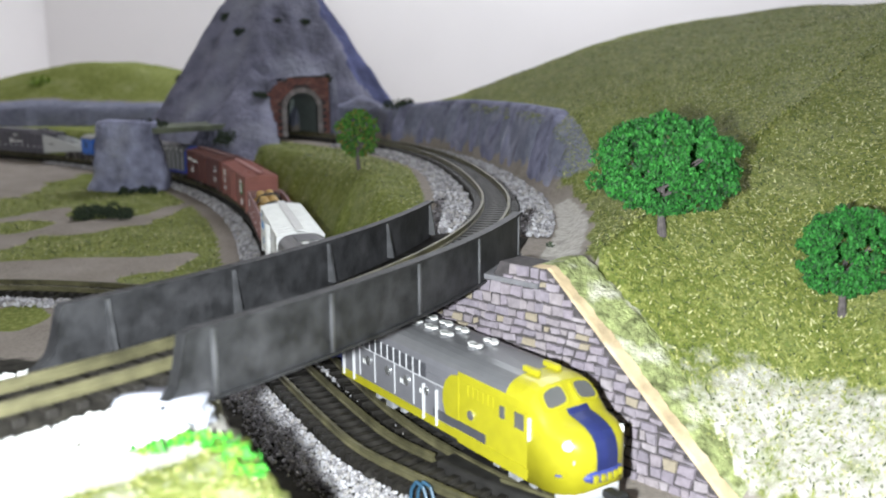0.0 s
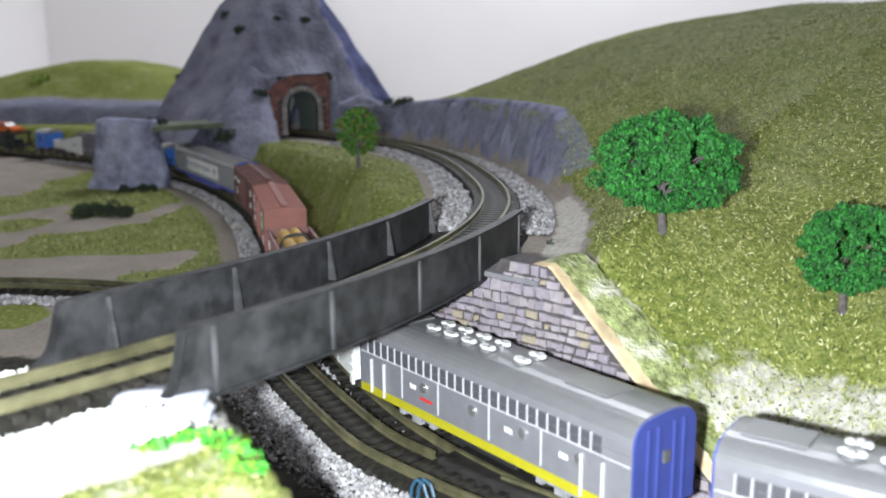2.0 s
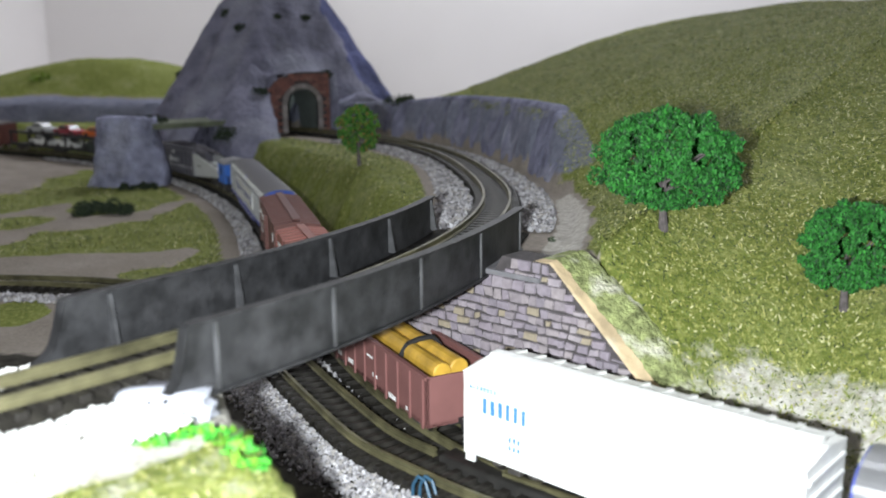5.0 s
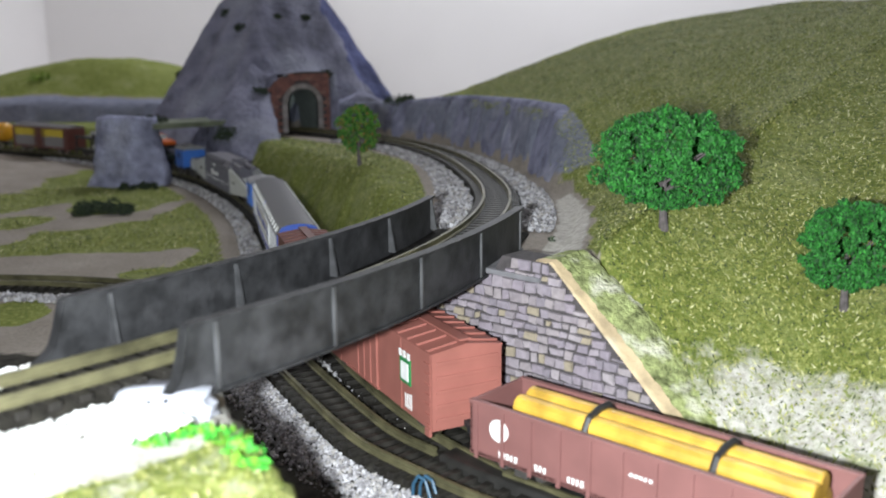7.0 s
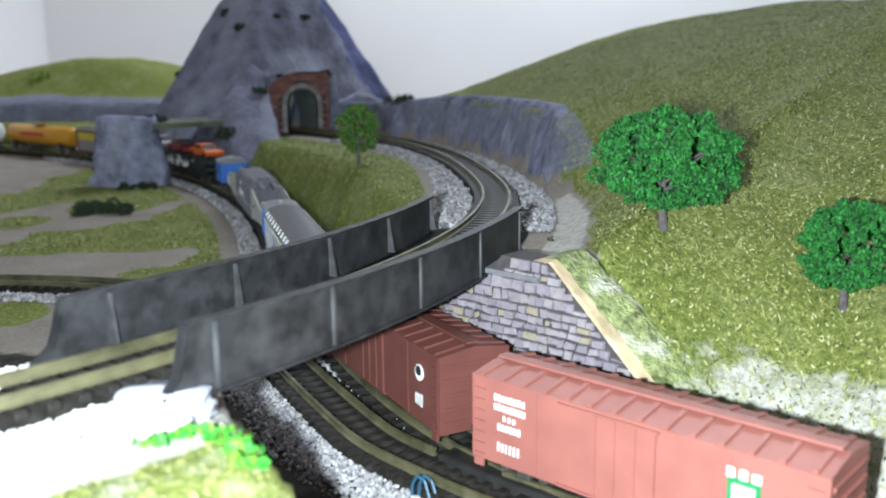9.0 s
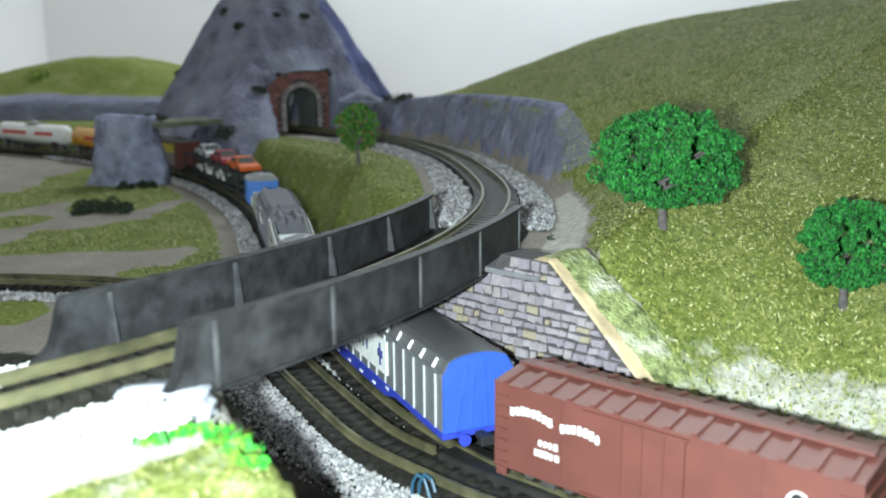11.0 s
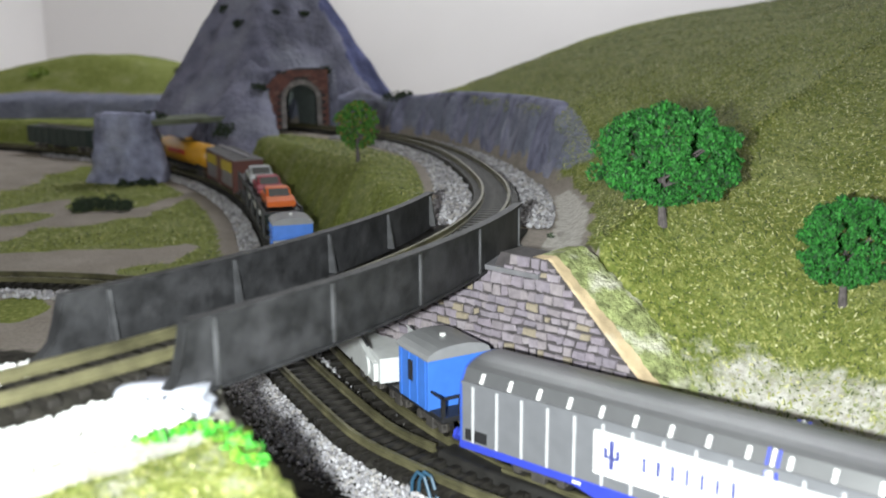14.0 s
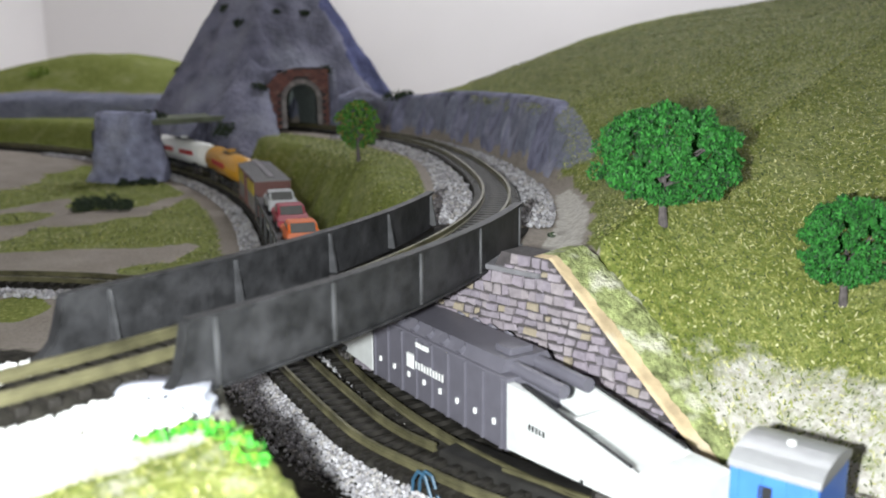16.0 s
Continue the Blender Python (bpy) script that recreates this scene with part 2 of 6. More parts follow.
P2 = np.array([(-0.80, 0.375), (-0.5, 0.385), (-0.3, 0.389), (-0.2, 0.386), (-0.15, 0.379), (-0.115, 0.364), (-0.085, 0.335), (-0.0605, 0.298), (-0.0433, 0.2632),
               (-0.0228, 0.2241), (-0.0144, 0.2116), (-0.007, 0.2035), (0.0063, 0.1901), (0.0148, 0.1828), (0.035, 0.166), (0.06, 0.146), (0.09, 0.122)])


def spline(p, n=12):
    q = np.vstack([2 * p[0] - p[1], p, 2 * p[-1] - p[-2]])
    out = []
    for i in range(1, len(q) - 2):
        a, b, c, d = q[i - 1:i + 3]
        for k in range(n):
            t = k / n
            out.append(0.5 * (2 * b + (c - a) * t + (2 * a - 5 * b + 4 * c - d) * t * t + (3 * b - a - 3 * c + d) * t ** 3))
    return np.array(out + [q[-2]])


D2 = spline(P2)
for _ in range(12):
    D2[1:-1] = (D2[:-2] + 2 * D2[1:-1] + D2[2:]) / 4
S2 = np.concatenate([[0], np.cumsum(np.hypot(*np.diff(D2, axis=0).T))])


def off_line(x, y, lx, ly):
    """Distance of points from a line of points (left of its way is positive), and the nearest index."""
    x, y = np.ravel(x), np.ravel(y)
    best = np.full(x.shape, 1e9)
    idx = np.zeros(x.shape, int)
    for i in range(len(lx)):
        d = (x - lx[i]) ** 2 + (y - ly[i]) ** 2
        m = d < best
        best[m], idx[m] = d[m], i
    j = np.clip(idx, 1, len(lx) - 2)
    tx, ty = lx[j + 1] - lx[j - 1], ly[j + 1] - ly[j - 1]
    side = np.sign(tx * (y - ly[idx]) - ty * (x - lx[idx]))
    flat = (tx * (y - ly[idx]) - ty * (x - lx[idx])) / np.hypot(tx, ty)
    inner = (idx > 0) & (idx < len(lx) - 1)
    ahead = ((x - lx[idx]) * tx + (y - ly[idx]) * ty) / np.hypot(tx, ty)
    return np.where(inner, flat, np.sqrt(best) * side), idx, np.where(inner, ahead, 0.0)


# ---------- terrain ----------
WALL_A = np.array([0.0263, 0.2206])
WALL_U = np.array([math.cos(-0.75), math.sin(-0.75)])
WALL_N = np.array([-WALL_U[1], WALL_U[0]])


def wall_top(s):
    return np.where(s < 0.0, 0.0425, np.clip(0.0435 - 0.925 * s, -0.006, 0.05))


def crest(s):
    knots, tops = [-0.6, -0.459, -0.375, -0.327, -0.303, -0.244, -0.217, -0.169, -0.127, -0.065, 0.1, 0.4], [-0.0014, 0.0226, 0.0484, 0.1016, 0.1238, 0.1244, 0.1299, 0.1316, 0.1291, 0.1280, 0.1275, 0.1165]
    return sum(np.interp(np.asarray(s) + o, knots, tops) for o in np.linspace(-0.05, 0.05, 11)) / 11.0


def wobble(x, y, f, seed=0.0):
    return (np.sin(x * f + seed) * np.cos(y * f * 1.3 + seed * 2) + 0.5 * np.sin(x * f * 2.3 - y * f * 1.9 + seed * 3) + 0.25 * np.sin(x * f * 5.1 + y * f * 4.3 + seed)) / 1.75


# centre and half widths of the grass patches inside the loop
PATCHES = ((-0.290, 0.595, 0.034, 0.042), (-0.254, 0.694, 0.050, 0.097), (-0.210, 0.632, 0.034, 0.042), (-0.256, 0.529, 0.022, 0.023), (-0.170, 0.487, 0.064, 0.036),
           (-0.150, 0.540, 0.026, 0.088), (-0.168, 0.503, 0.036, 0.036), (-0.222, 0.458, 0.034, 0.014), (-0.116, 0.425, 0.013, 0.044), (-0.132, 0.404, 0.018, 0.020),
           (-0.173, 0.342, 0.016, 0.021), (-0.215, 0.600, 0.030, 0.050), (-0.45, 0.62, 0.09, 0.08), (-0.42, 0.50, 0.10, 0.03))


def terrain(x, y):
    """Height of the scenery and the zones of its cover."""
    shape = np.shape(x)
    x, y = np.ravel(x).astype(float), np.ravel(y).astype(float)
    d1, i1, _ = off_line(x, y, X1, Y1)
    d3, i3, a3 = off_line(x, y, X3[::2], Y3[::2])
    i3 = i3 * 2
    d2, _, _ = off_line(x, y, D2[:, 0], D2[:, 1])
    s3 = S3[i3] + a3
    base = Z1[i1] - 0.0052 + 0.0010 * wobble(x, y, 40.0) * smooth(0.012, 0.03, np.abs(d1)) * smooth(0.012, 0.03, np.abs(d2))
    z = base.copy()
    rx, ry = x - WALL_A[0], y - WALL_A[1]
    sw, dw = rx * WALL_U[0] + ry * WALL_U[1], rx * WALL_N[0] + ry * WALL_N[1]
    beyond = smooth(0.235, 0.26, y)
    rough = 0.003 * wobble(x, y, 130.0, 1.0) + 0.003 * wobble(x, y, 47.0, 2.5)
    # shelf of the upper track, cut down to the lower one
    shelf = smooth(0.0105, 0.0420, d1 + 0.5 * rough) * np.where(y > 0.262, 1.0, smooth(0.002, 0.007, dw) * (sw < 0.002))
    bed = np.interp(s3, S3, Z3) - 0.0052
    mound = 0.006 * np.exp(-((x + 0.045) ** 2 + (y - 0.46) ** 2) / (2 * 0.045 ** 2)) * smooth(0.014, 0.035, d3)
    z = np.where(shelf > 0, base + (bed + mound - base) * shelf, z)
    # the large hill behind the stone wall and behind the curve of the upper track
    dt = -d3 - 0.027 - 0.003 * smooth(0.2, 0.1, s3)
    k = 0.016
    dd = np.where(np.minimum(dw, dt) > 0, -k * np.log(np.exp(-np.clip(dw, 0, 1) / k) + np.exp(-np.clip(dt, 0, 1) / k)), np.minimum(dw, dt))
    dd = np.where(np.minimum(dw, dt) > 0, np.maximum(dd, 0.35 * np.minimum(dw, dt)), dd)
    edge = np.where(sw < 0, 0.0380, wall_top(sw) - 0.0008)
    edge = edge + (bed - edge) * smooth(-0.025, -0.085, sw)
    p = 1 - np.clip(1 - np.clip(dd, 0, 0.3) / 0.3, 0, 1) ** 1.7
    cliff = 0.027 * smooth(0.16, 0.26, s3) * smooth(0.0, 0.011, dd + rough)
    top = edge + (crest(sw) - edge - cliff) * p + cliff - np.clip(dd - 0.32, 0, 1) * 0.25
    top = np.maximum(top + 0.002 * wobble(x, y, 25.0, 2.0) * smooth(0.01, 0.06, dd), -0.02)
    hill = (dd > np.where((sw > -0.04) & (dw < dt + 0.01), 0.006, 0.0)) & (d1 > 0.012) & (y < 1.1)
    z = np.where(hill, top, z)
    # embankment that carries the upper track to the bridge
    q = -(x + 0.040) * 0.871 - (y - 0.1585) * 0.492
    bank = smooth(-0.005, 0.002, q + 0.3 * rough) * smooth(0.034, 0.020, d3 + rough)
    near = 0.0368 - 0.010 * smooth(0.03, 0.09, -d3) - 0.004 * smooth(0.008, 0.015, -d3)
    z = np.where(bank > 0, base + (near + 0.0012 * wobble(x, y, 90.0, 4.0) * smooth(0.008, 0.016, np.abs(d3)) - base) * bank, z)
    # zones
    grass = np.zeros_like(x)
    patch = np.full_like(x, -1.0)
    for cx, cy, rx, ry in PATCHES:
        patch = np.maximum(patch, 1.0 - np.hypot((x - cx) / rx, (y - cy) / ry) + 0.16 * wobble(x, y, 95.0, cx * 40))
    left = (d1 < -0.03) & (bank <= 0) & (y > 0.33)
    grass = np.where(left, smooth(-0.12, 0.12, patch), grass)
    onshelf = (shelf > 0.01) & ~hill
    grass = np.where(onshelf, smooth(0.024, 0.034, d3) * smooth(0.0150, 0.0185, d1 + 0.6 * rough), grass)
    grass = np.where(hill, smooth(0.001, 0.010, dd + 0.002 * wobble(x, y, 160.0)), grass)
    grass = np.where((bank > 0.6) & (d3 < -0.024), 0.9, grass)
    rock = np.where((shelf > 0.005) & ~hill, smooth(0.0185, 0.0150, d1 + 0.6 * rough), 0.0)
    rock = np.where(hill & (cliff > 0.001) & (dd < 0.022), smooth(0.024, 0.014, dd) * smooth(0.0, 0.012, cliff), rock)
    pale = np.where(hill & (sw > -0.01), smooth(0.024, 0.004, dd - 0.40 * np.clip(sw, 0, 0.06)) * (0.35 + 0.22 * smooth(0.018, 0.05, sw)) * smooth(0.000, 0.014, sw), 0.0)
    path = 0.80 * smooth(-0.019, -0.026, d3) * smooth(0.009, 0.000, dd) * smooth(-0.10, -0.075, sw) * smooth(0.014, 0.006, sw)
    pale = np.where(bank <= 0, np.maximum(pale, path), pale)
    pale = np.where((bank > 0.7) & (d3 < -0.024), 0.40, pale)
    pale = np.where((bank > 0.7) & (d3 < 0.02) & (d3 > -0.024), 1.0, pale)
    # dark soil of the slope and siding, with the bank's shade painted in
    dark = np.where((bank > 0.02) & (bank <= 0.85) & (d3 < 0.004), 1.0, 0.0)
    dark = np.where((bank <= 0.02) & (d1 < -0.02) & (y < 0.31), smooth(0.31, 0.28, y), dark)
    out = [np.reshape(a, shape) for a in (z, grass, rock, pale, dark)]
    return out


def ground_sheet(x0, x1, y0, y1, step, hole=None):
    gx, gy = np.arange(x0, x1 + step / 2, step), np.arange(y0, y1 + step / 2, step)
    xx, yy = np.meshgrid(gx, gy)
    z, *zones = terrain(xx, yy)
    n, m = len(gx), len(gy)
    k = np.arange(n * m).reshape(m, n)
    f = np.stack([k[:-1, :-1], k[:-1, 1:], k[1:, 1:], k[1:, :-1]], -1).reshape(-1, 4)
    v = np.stack([xx, yy, z], -1).reshape(-1, 3)
    me = mesh_of("ground", v, f, [SCENERY], True)
    for name, a in zip(("grass", "rock", "pale", "dark"), zones):
        at = me.attributes.new(name, "FLOAT", "POINT")
        at.data.foreach_set("value", np.ascontiguousarray(a.reshape(-1), dtype=np.float32))
    return tagged(new("ground", me), "model railway scenery of scatter grass, bare soil and plaster rock", "ground", kind="structure")


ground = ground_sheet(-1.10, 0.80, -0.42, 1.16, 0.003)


def height(x, y):
    return float(terrain(np.array([x]), np.array([y]))[0][0])


# ---------- room ----------


def slab(name, x0, x1, y0, y1, z0, z1, mat, label, cat):
    me = bpy.data.meshes.new(name)
    bm = box(x0, x1, y0, y1, z0, z1)
    bm.to_mesh(me)
    bm.free()
    me.materials.append(mat)
    return tagged(new(name, me), label, cat, kind="structure")


FLOORING = material("grey_floor", (0.30, 0.28, 0.26), rough=0.6, spread=0.15, scale=8.0, bump=0.1, bump_scale=80.0)
slab("wall_north", -1.13, 2.6, 2.60, 2.70, -1.0, 1.5, WALLPAINT, "plain white painted wall behind the layout", "wall")
slab("wall_west", -1.23, -1.105, -2.6, 2.70, -1.0, 1.5, WALLPAINT, "plain white painted side wall", "wall")
slab("wall_east", 2.6, 2.7, -2.6, 2.70, -1.0, 1.5, WALLPAINT, "plain white painted side wall", "wall")
slab("wall_south", -1.30, 2.7, -2.7, -2.6, -1.0, 1.5, WALLPAINT, "plain white painted wall", "wall")
slab("floor", -1.13, 2.6, -2.6, 2.60, -1.1, -1.0, FLOORING, "plain grey floor of the room", "floor")
slab("ceiling", -1.23, 2.7, -2.7, 2.70, 1.5, 1.6, WALLPAINT, "plain white ceiling of the room", "ceiling")
slab("baseboard", -1.10, 0.80, -0.42, 1.16, -0.06, -0.03, DECK, "wooden board that carries the layout", "board")

# ---------- tracks ----------


def along(s, ss, xx, yy, zz):
    e = 0.003
    x, y, z = np.interp(s, ss, xx), np.interp(s, ss, yy), np.interp(s, ss, zz)
    h = math.atan2(np.interp(s + e, ss, yy) - np.interp(s - e, ss, yy), np.interp(s + e, ss, xx) - np.interp(s - e, ss, xx))
    return x, y, z, h


def rail_mesh(ss, xx, yy, zz, off, s0, s1, step=0.004):
    """One rail: a foot, a web and a head drawn along the line."""
    prof = [(-0.0007, -0.0021), (0.0007, -0.0021), (0.0007, -0.0018), (0.0003, -0.0015), (0.0003, -0.0007), (0.0005, -0.0005), (0.0005, 0.0), (-0.0005, 0.0), (-0.0005, -0.0005), (-0.0003, -0.0007), (-0.0003, -0.0015), (-0.0007, -0.0018)]
    vs, fs = [], []
    n = len(prof)
    stations = np.arange(s0, s1 + step / 2, step)
    for s in stations:
        x, y, z, h = along(s, ss, xx, yy, zz)
        for o, dz in prof:
            d = off + o
            vs.append((x - math.sin(h) * d, y + math.cos(h) * d, z + dz))
    for i in range(len(stations) - 1):
        for j in range(n):
            a, b = i * n + j, i * n + (j + 1) % n
            fs.append((a, b, b + n, a + n))
    fs.append(tuple(range(n))[::-1])
    fs.append(tuple(range((len(stations) - 1) * n, len(stations) * n)))
    return mesh_of("rail", vs, fs, [RAIL])


def ribbon(name, ss, xx, yy, zz, s0, s1, prof, mat, step=0.006, amp=0.0):
    vs, fs = [], []
    n = len(prof)
    stations = np.arange(s0, s1 + step / 2, step)
    for k, s in enumerate(stations):
        x, y, z, h = along(s, ss, xx, yy, zz)
        for j, (o, dz) in enumerate(prof):
            w = amp * math.sin(k * 1.7 + j * 2.1)
            vs.append((x - math.sin(h) * (o + w), y + math.cos(h) * (o + w), z + dz))
    for i in range(len(stations) - 1):
        for j in range(n - 1):
            a, b = i * n + j, i * n + j + 1
            fs.append((a, b, b + n, a + n))
    return mesh_of(name, vs, fs, [mat], True)


sleeper_bm = box(-0.0011, 0.0011, -0.0088, 0.0088, -0.0036, -0.0021, 0.0003)
SLEEPER_MESH = bpy.data.meshes.new("sleeper")
sleeper_bm.to_mesh(SLEEPER_MESH)
sleeper_bm.free()
SLEEPER_MESH.materials.append(SLEEPER)
GAUGE = 0.0102


def track(label, ss, xx, yy, zz, s0, s1, spacing, bed=True, inner_end=None):
    t = thing("railway_track", label, "railway track", "tracks", "structure")
    for off in (-GAUGE / 2, GAUGE / 2):
        r = new("rail", rail_mesh(ss, xx, yy, zz, off, s0, inner_end if inner_end and off > 0 else s1))
        r.parent = t
    for s in np.arange(s0, s1, spacing):
        x, y, z, h = along(s, ss, xx, yy, zz)
        o = new("sleeper", SLEEPER_MESH)
        o.parent = t
        o.matrix_local = pose(x, y, z, 0, 0, math.degrees(h) + random.uniform(-1.5, 1.5))
    if bed:
        r = new("roadbed", ribbon("roadbed", ss, xx, yy, zz, s0, s1, [(-0.0112, -0.0060), (-0.0074, -0.0033), (0.0074, -0.0033), (0.0112, -0.0060)], ROADBED, amp=0.0002))
        r.parent = t
    return t


SWITCH = S2[np.argmin((D2[:, 0] + 0.0020) ** 2 + (D2[:, 1] - 0.2050) ** 2)]
track("lower main track with tarnished rails on black sleepers", S1, X1, Y1, Z1, -1.15, 0.92, 0.0072)
track("siding track curving under the bridge, tarnished rails", S2, D2[:, 0], D2[:, 1], np.zeros(len(S2)), 0.25, S2[-1] - 0.03, 0.0050, True, SWITCH)
track("upper track over the bridge into the tunnel", S3, X3, Y3, Z3, -0.28, 0.60, 0.0050)


def switch_plate():
    """Black plastic body between the siding and the main track where they join."""
    prof = [(0.0040, -0.0050), (0.0040, -0.0010), (0.0052, -0.0006), (0.0135, -0.0006), (0.0150, -0.0012), (0.0150, -0.0050)]
    me = ribbon("switch_plate", S2, D2[:, 0], D2[:, 1], np.zeros(len(S2)), SWITCH + 0.0010, S2[-1] - 0.03, prof, SWITCH_BLACK)
    tagged(new("track_switch", me), "smooth black plastic body of a track switch", "track switch")
    t = thing("switch_rail", "short tarnished rail piece of the track switch", "rail")
    o = new("blade", rail_mesh(S2, D2[:, 0], D2[:, 1], np.zeros(len(S2)) + 0.0003, 0.0062, SWITCH + 0.020, SWITCH + 0.046))
    o.parent = t


SWITCH_BLACK = material("switch_black_plastic", (0.016, 0.015, 0.014), rough=0.45, spread=0.4, scale=200.0, bump=0.3, bump_scale=900.0)
switch_plate()


def pebbles(name, ss, xx, yy, zz, s0, s1, lanes, count, size, label, drop=0.0045, mat=BALLAST):
    """Loose crushed stones in the lanes beside a track."""
    vs, fs = [], []
    rs = np.random.RandomState(len(name) + count)
    for _ in range(count):
        lane = lanes[rs.randint(len(lanes))]
        s = rs.uniform(s0, s1)
        o = rs.uniform(*lane)
        x, y, z, h = along(s, ss, xx, yy, zz)
        c = Vector((x - math.sin(h) * o, y + math.cos(h) * o, 0))
        r = size * rs.uniform(0.5, 1.4)
        c.z = z - drop + rs.uniform(0.0, 0.5) * r
        k = len(vs)
        q = Euler((rs.uniform(0, 6), rs.uniform(0, 6), rs.uniform(0, 6))).to_matrix()
        for p in ((1, 0, 0), (-1, 0, 0), (0, 1, 0), (0, -1, 0), (0, 0, 1), (0, 0, -1)):
            vs.append(c + q @ (Vector(p) * r * rs.uniform(0.6, 1.1)))
        fs += [(k, k + 2, k + 4), (k + 2, k + 1, k + 4), (k + 1, k + 3, k + 4), (k + 3, k, k + 4), (k + 2, k, k + 5), (k + 1, k + 2, k + 5), (k + 3, k + 1, k + 5), (k, k + 3, k + 5)]
    return tagged(new(name, mesh_of(name, vs, fs, [mat])), label, "gravel", kind="stuff")


ZERO2 = np.zeros(len(S2))
S2_NEAR = S2[np.argmin((D2[:, 0] + 0.0433) ** 2 + (D2[:, 1] - 0.2632) ** 2)]
pebbles("ballast", S2, D2[:, 0], D2[:, 1], ZERO2, S2_NEAR - 0.03, S2_NEAR + 0.13, [(-0.0195, -0.0092)], 4600, 0.00062, "grey crushed stone ballast beside the siding")
pebbles("ballast", S2, D2[:, 0], D2[:, 1], ZERO2, S2_NEAR - 0.02, S2_NEAR + 0.12, [(-0.024, -0.0185), (-0.021, -0.0185)], 900, 0.00060, "stray grey stones on the darkened soil", 0.0050)
pebbles("ballast", S2, D2[:, 0], D2[:, 1], ZERO2, 0.25, S2_NEAR - 0.03, [(-0.022, -0.0105)], 2600, 0.0011, "grey crushed stone ballast beside the siding")
pebbles("ballast", S2, D2[:, 0], D2[:, 1], ZERO2, S2_NEAR - 0.06, S2_NEAR + 0.05, [(0.0100, 0.0135)], 500, 0.0008, "grey crushed stone between two tracks")
pebbles("ballast", S3, X3, Y3, Z3, 0.105, 0.5, [(-0.022, -0.0100), (0.0100, 0.024)], 7000, 0.0011, "pale grey crushed stone ballast along the curve")
pebbles("ballast", S1, X1, Y1, Z1, -0.75, -0.10, [(-0.020, -0.0105)], 3600, 0.0013, "grey crushed stone ballast beside the lower track")
pebbles("ballast", S1, X1, Y1, Z1, -0.12, 0.10, [(-0.0098, -0.007), (0.007, 0.012)], 900, 0.0007, "dark crushed stone along the lower track")
pebbles("ballast", S3, X3, Y3, Z3, -0.20, -0.062, [(-0.026, -0.0095), (-0.026, -0.0095), (0.0095, 0.02)], 9000, 0.00055, "white crushed stone on the embankment", mat=WHITE_STONE)

# ---------- bridge ----------
bridge = thing("girder_bridge", "weathered black plate girder railway bridge on a curve", "bridge")
HALF = 0.0161
B0, B1 = -0.0635, 0.089


def girder(off, s0, s1, ribs, flip):
    """Web, flanges and end of one curved girder; its top slopes down at the ends."""
    st = np.concatenate([s0 + np.array([0, 0.0007, 0.0014, 0.0022, 0.0030, 0.0035, 0.0040, 0.0045, 0.005, 0.0054, 0.0058, 0.0068, 0.0078, 0.009]), np.linspace(s0 + 0.011, s1, 32)])
    vs, fs = [], []

    def ring(s, o0, o1, z0, z1):
        x, y, z, h = along(s, S3, X3, Y3, Z3)
        return [(x - math.sin(h) * o, y + math.cos(h) * o, z + dz) for o, dz in ((o0, z0), (o1, z0), (o1, z1), (o0, z1))]

    def strip(o0, o1, low, high):
        k = len(vs)
        for s in st:
            vs.extend(ring(s, o0, o1, low(s), high(s)))
        for i in range(len(st) - 1):
            for j in range(4):
                a, b = k + i * 4 + j, k + i * 4 + (j + 1) % 4
                fs.append((a, b, b + 4, a + 4))
        fs.append((k, k + 3, k + 2, k + 1))
        e = k + (len(st) - 1) * 4
        fs.append((e, e + 1, e + 2, e + 3))

    def top(s):
        a = (s - s0) / (1.0 if flip else 1.35)
        return float(np.interp(a, [0, 0.0014, 0.0030, 0.0040, 0.0050, 0.0058], [-0.0042, -0.0034, -0.0014, 0.0020, 0.0068, 0.0074]))

    strip(off - 0.0005, off + 0.0005, lambda s: -0.0048, lambda s: top(s))
    web = new("girder", mesh_of("girder", vs, fs, [GIRDER]))
    web.parent = bridge
    vs.clear()
    fs.clear()
    strip(off - 0.0013, off + 0.0013, lambda s: top(s), lambda s: top(s) + 0.0006)
    f = new("top_flange", mesh_of("top_flange", vs, fs, [GIRDER]))
    f.parent = web
    vs.clear()
    fs.clear()
    strip(off - 0.0012, off + 0.0012, lambda s: -0.0054, lambda s: -0.0048)
    f = new("bottom_flange", mesh_of("bottom_flange", vs, fs, [GIRDER]))
    f.parent = web
    for s in ribs:
        x, y, z, h = along(s, S3, X3, Y3, Z3)
        sg = 1 if off > 0 else -1
        bm = bmesh.new()
        # outer stiffener plate and inner gusset that widens downwards
        add_box(bm, -0.00045, 0.00045, off, off + sg * 0.0010, -0.0048, 0.0072, 0.00012)
        a = [bm.verts.new((dx, off - sg * w, zz)) for dx in (-0.0004, 0.0004) for w, zz in ((0.0004, 0.0070), (0.0010, 0.0070), (0.0026, -0.0028), (0.0004, -0.0028))]
        for q in ((0, 1, 2, 3), (7, 6, 5, 4), (0, 4, 5, 1), (1, 5, 6, 2), (2, 6, 7, 3), (3, 7, 4, 0)):
            bm.faces.new([a[i] for i in q])
        bmesh.ops.recalc_face_normals(bm, faces=bm.faces)
        p = part("stiffener", bm, GIRDER_EDGE, web)
        p.matrix_local = pose(x, y, z, 0, 0, math.degrees(h))
    return web


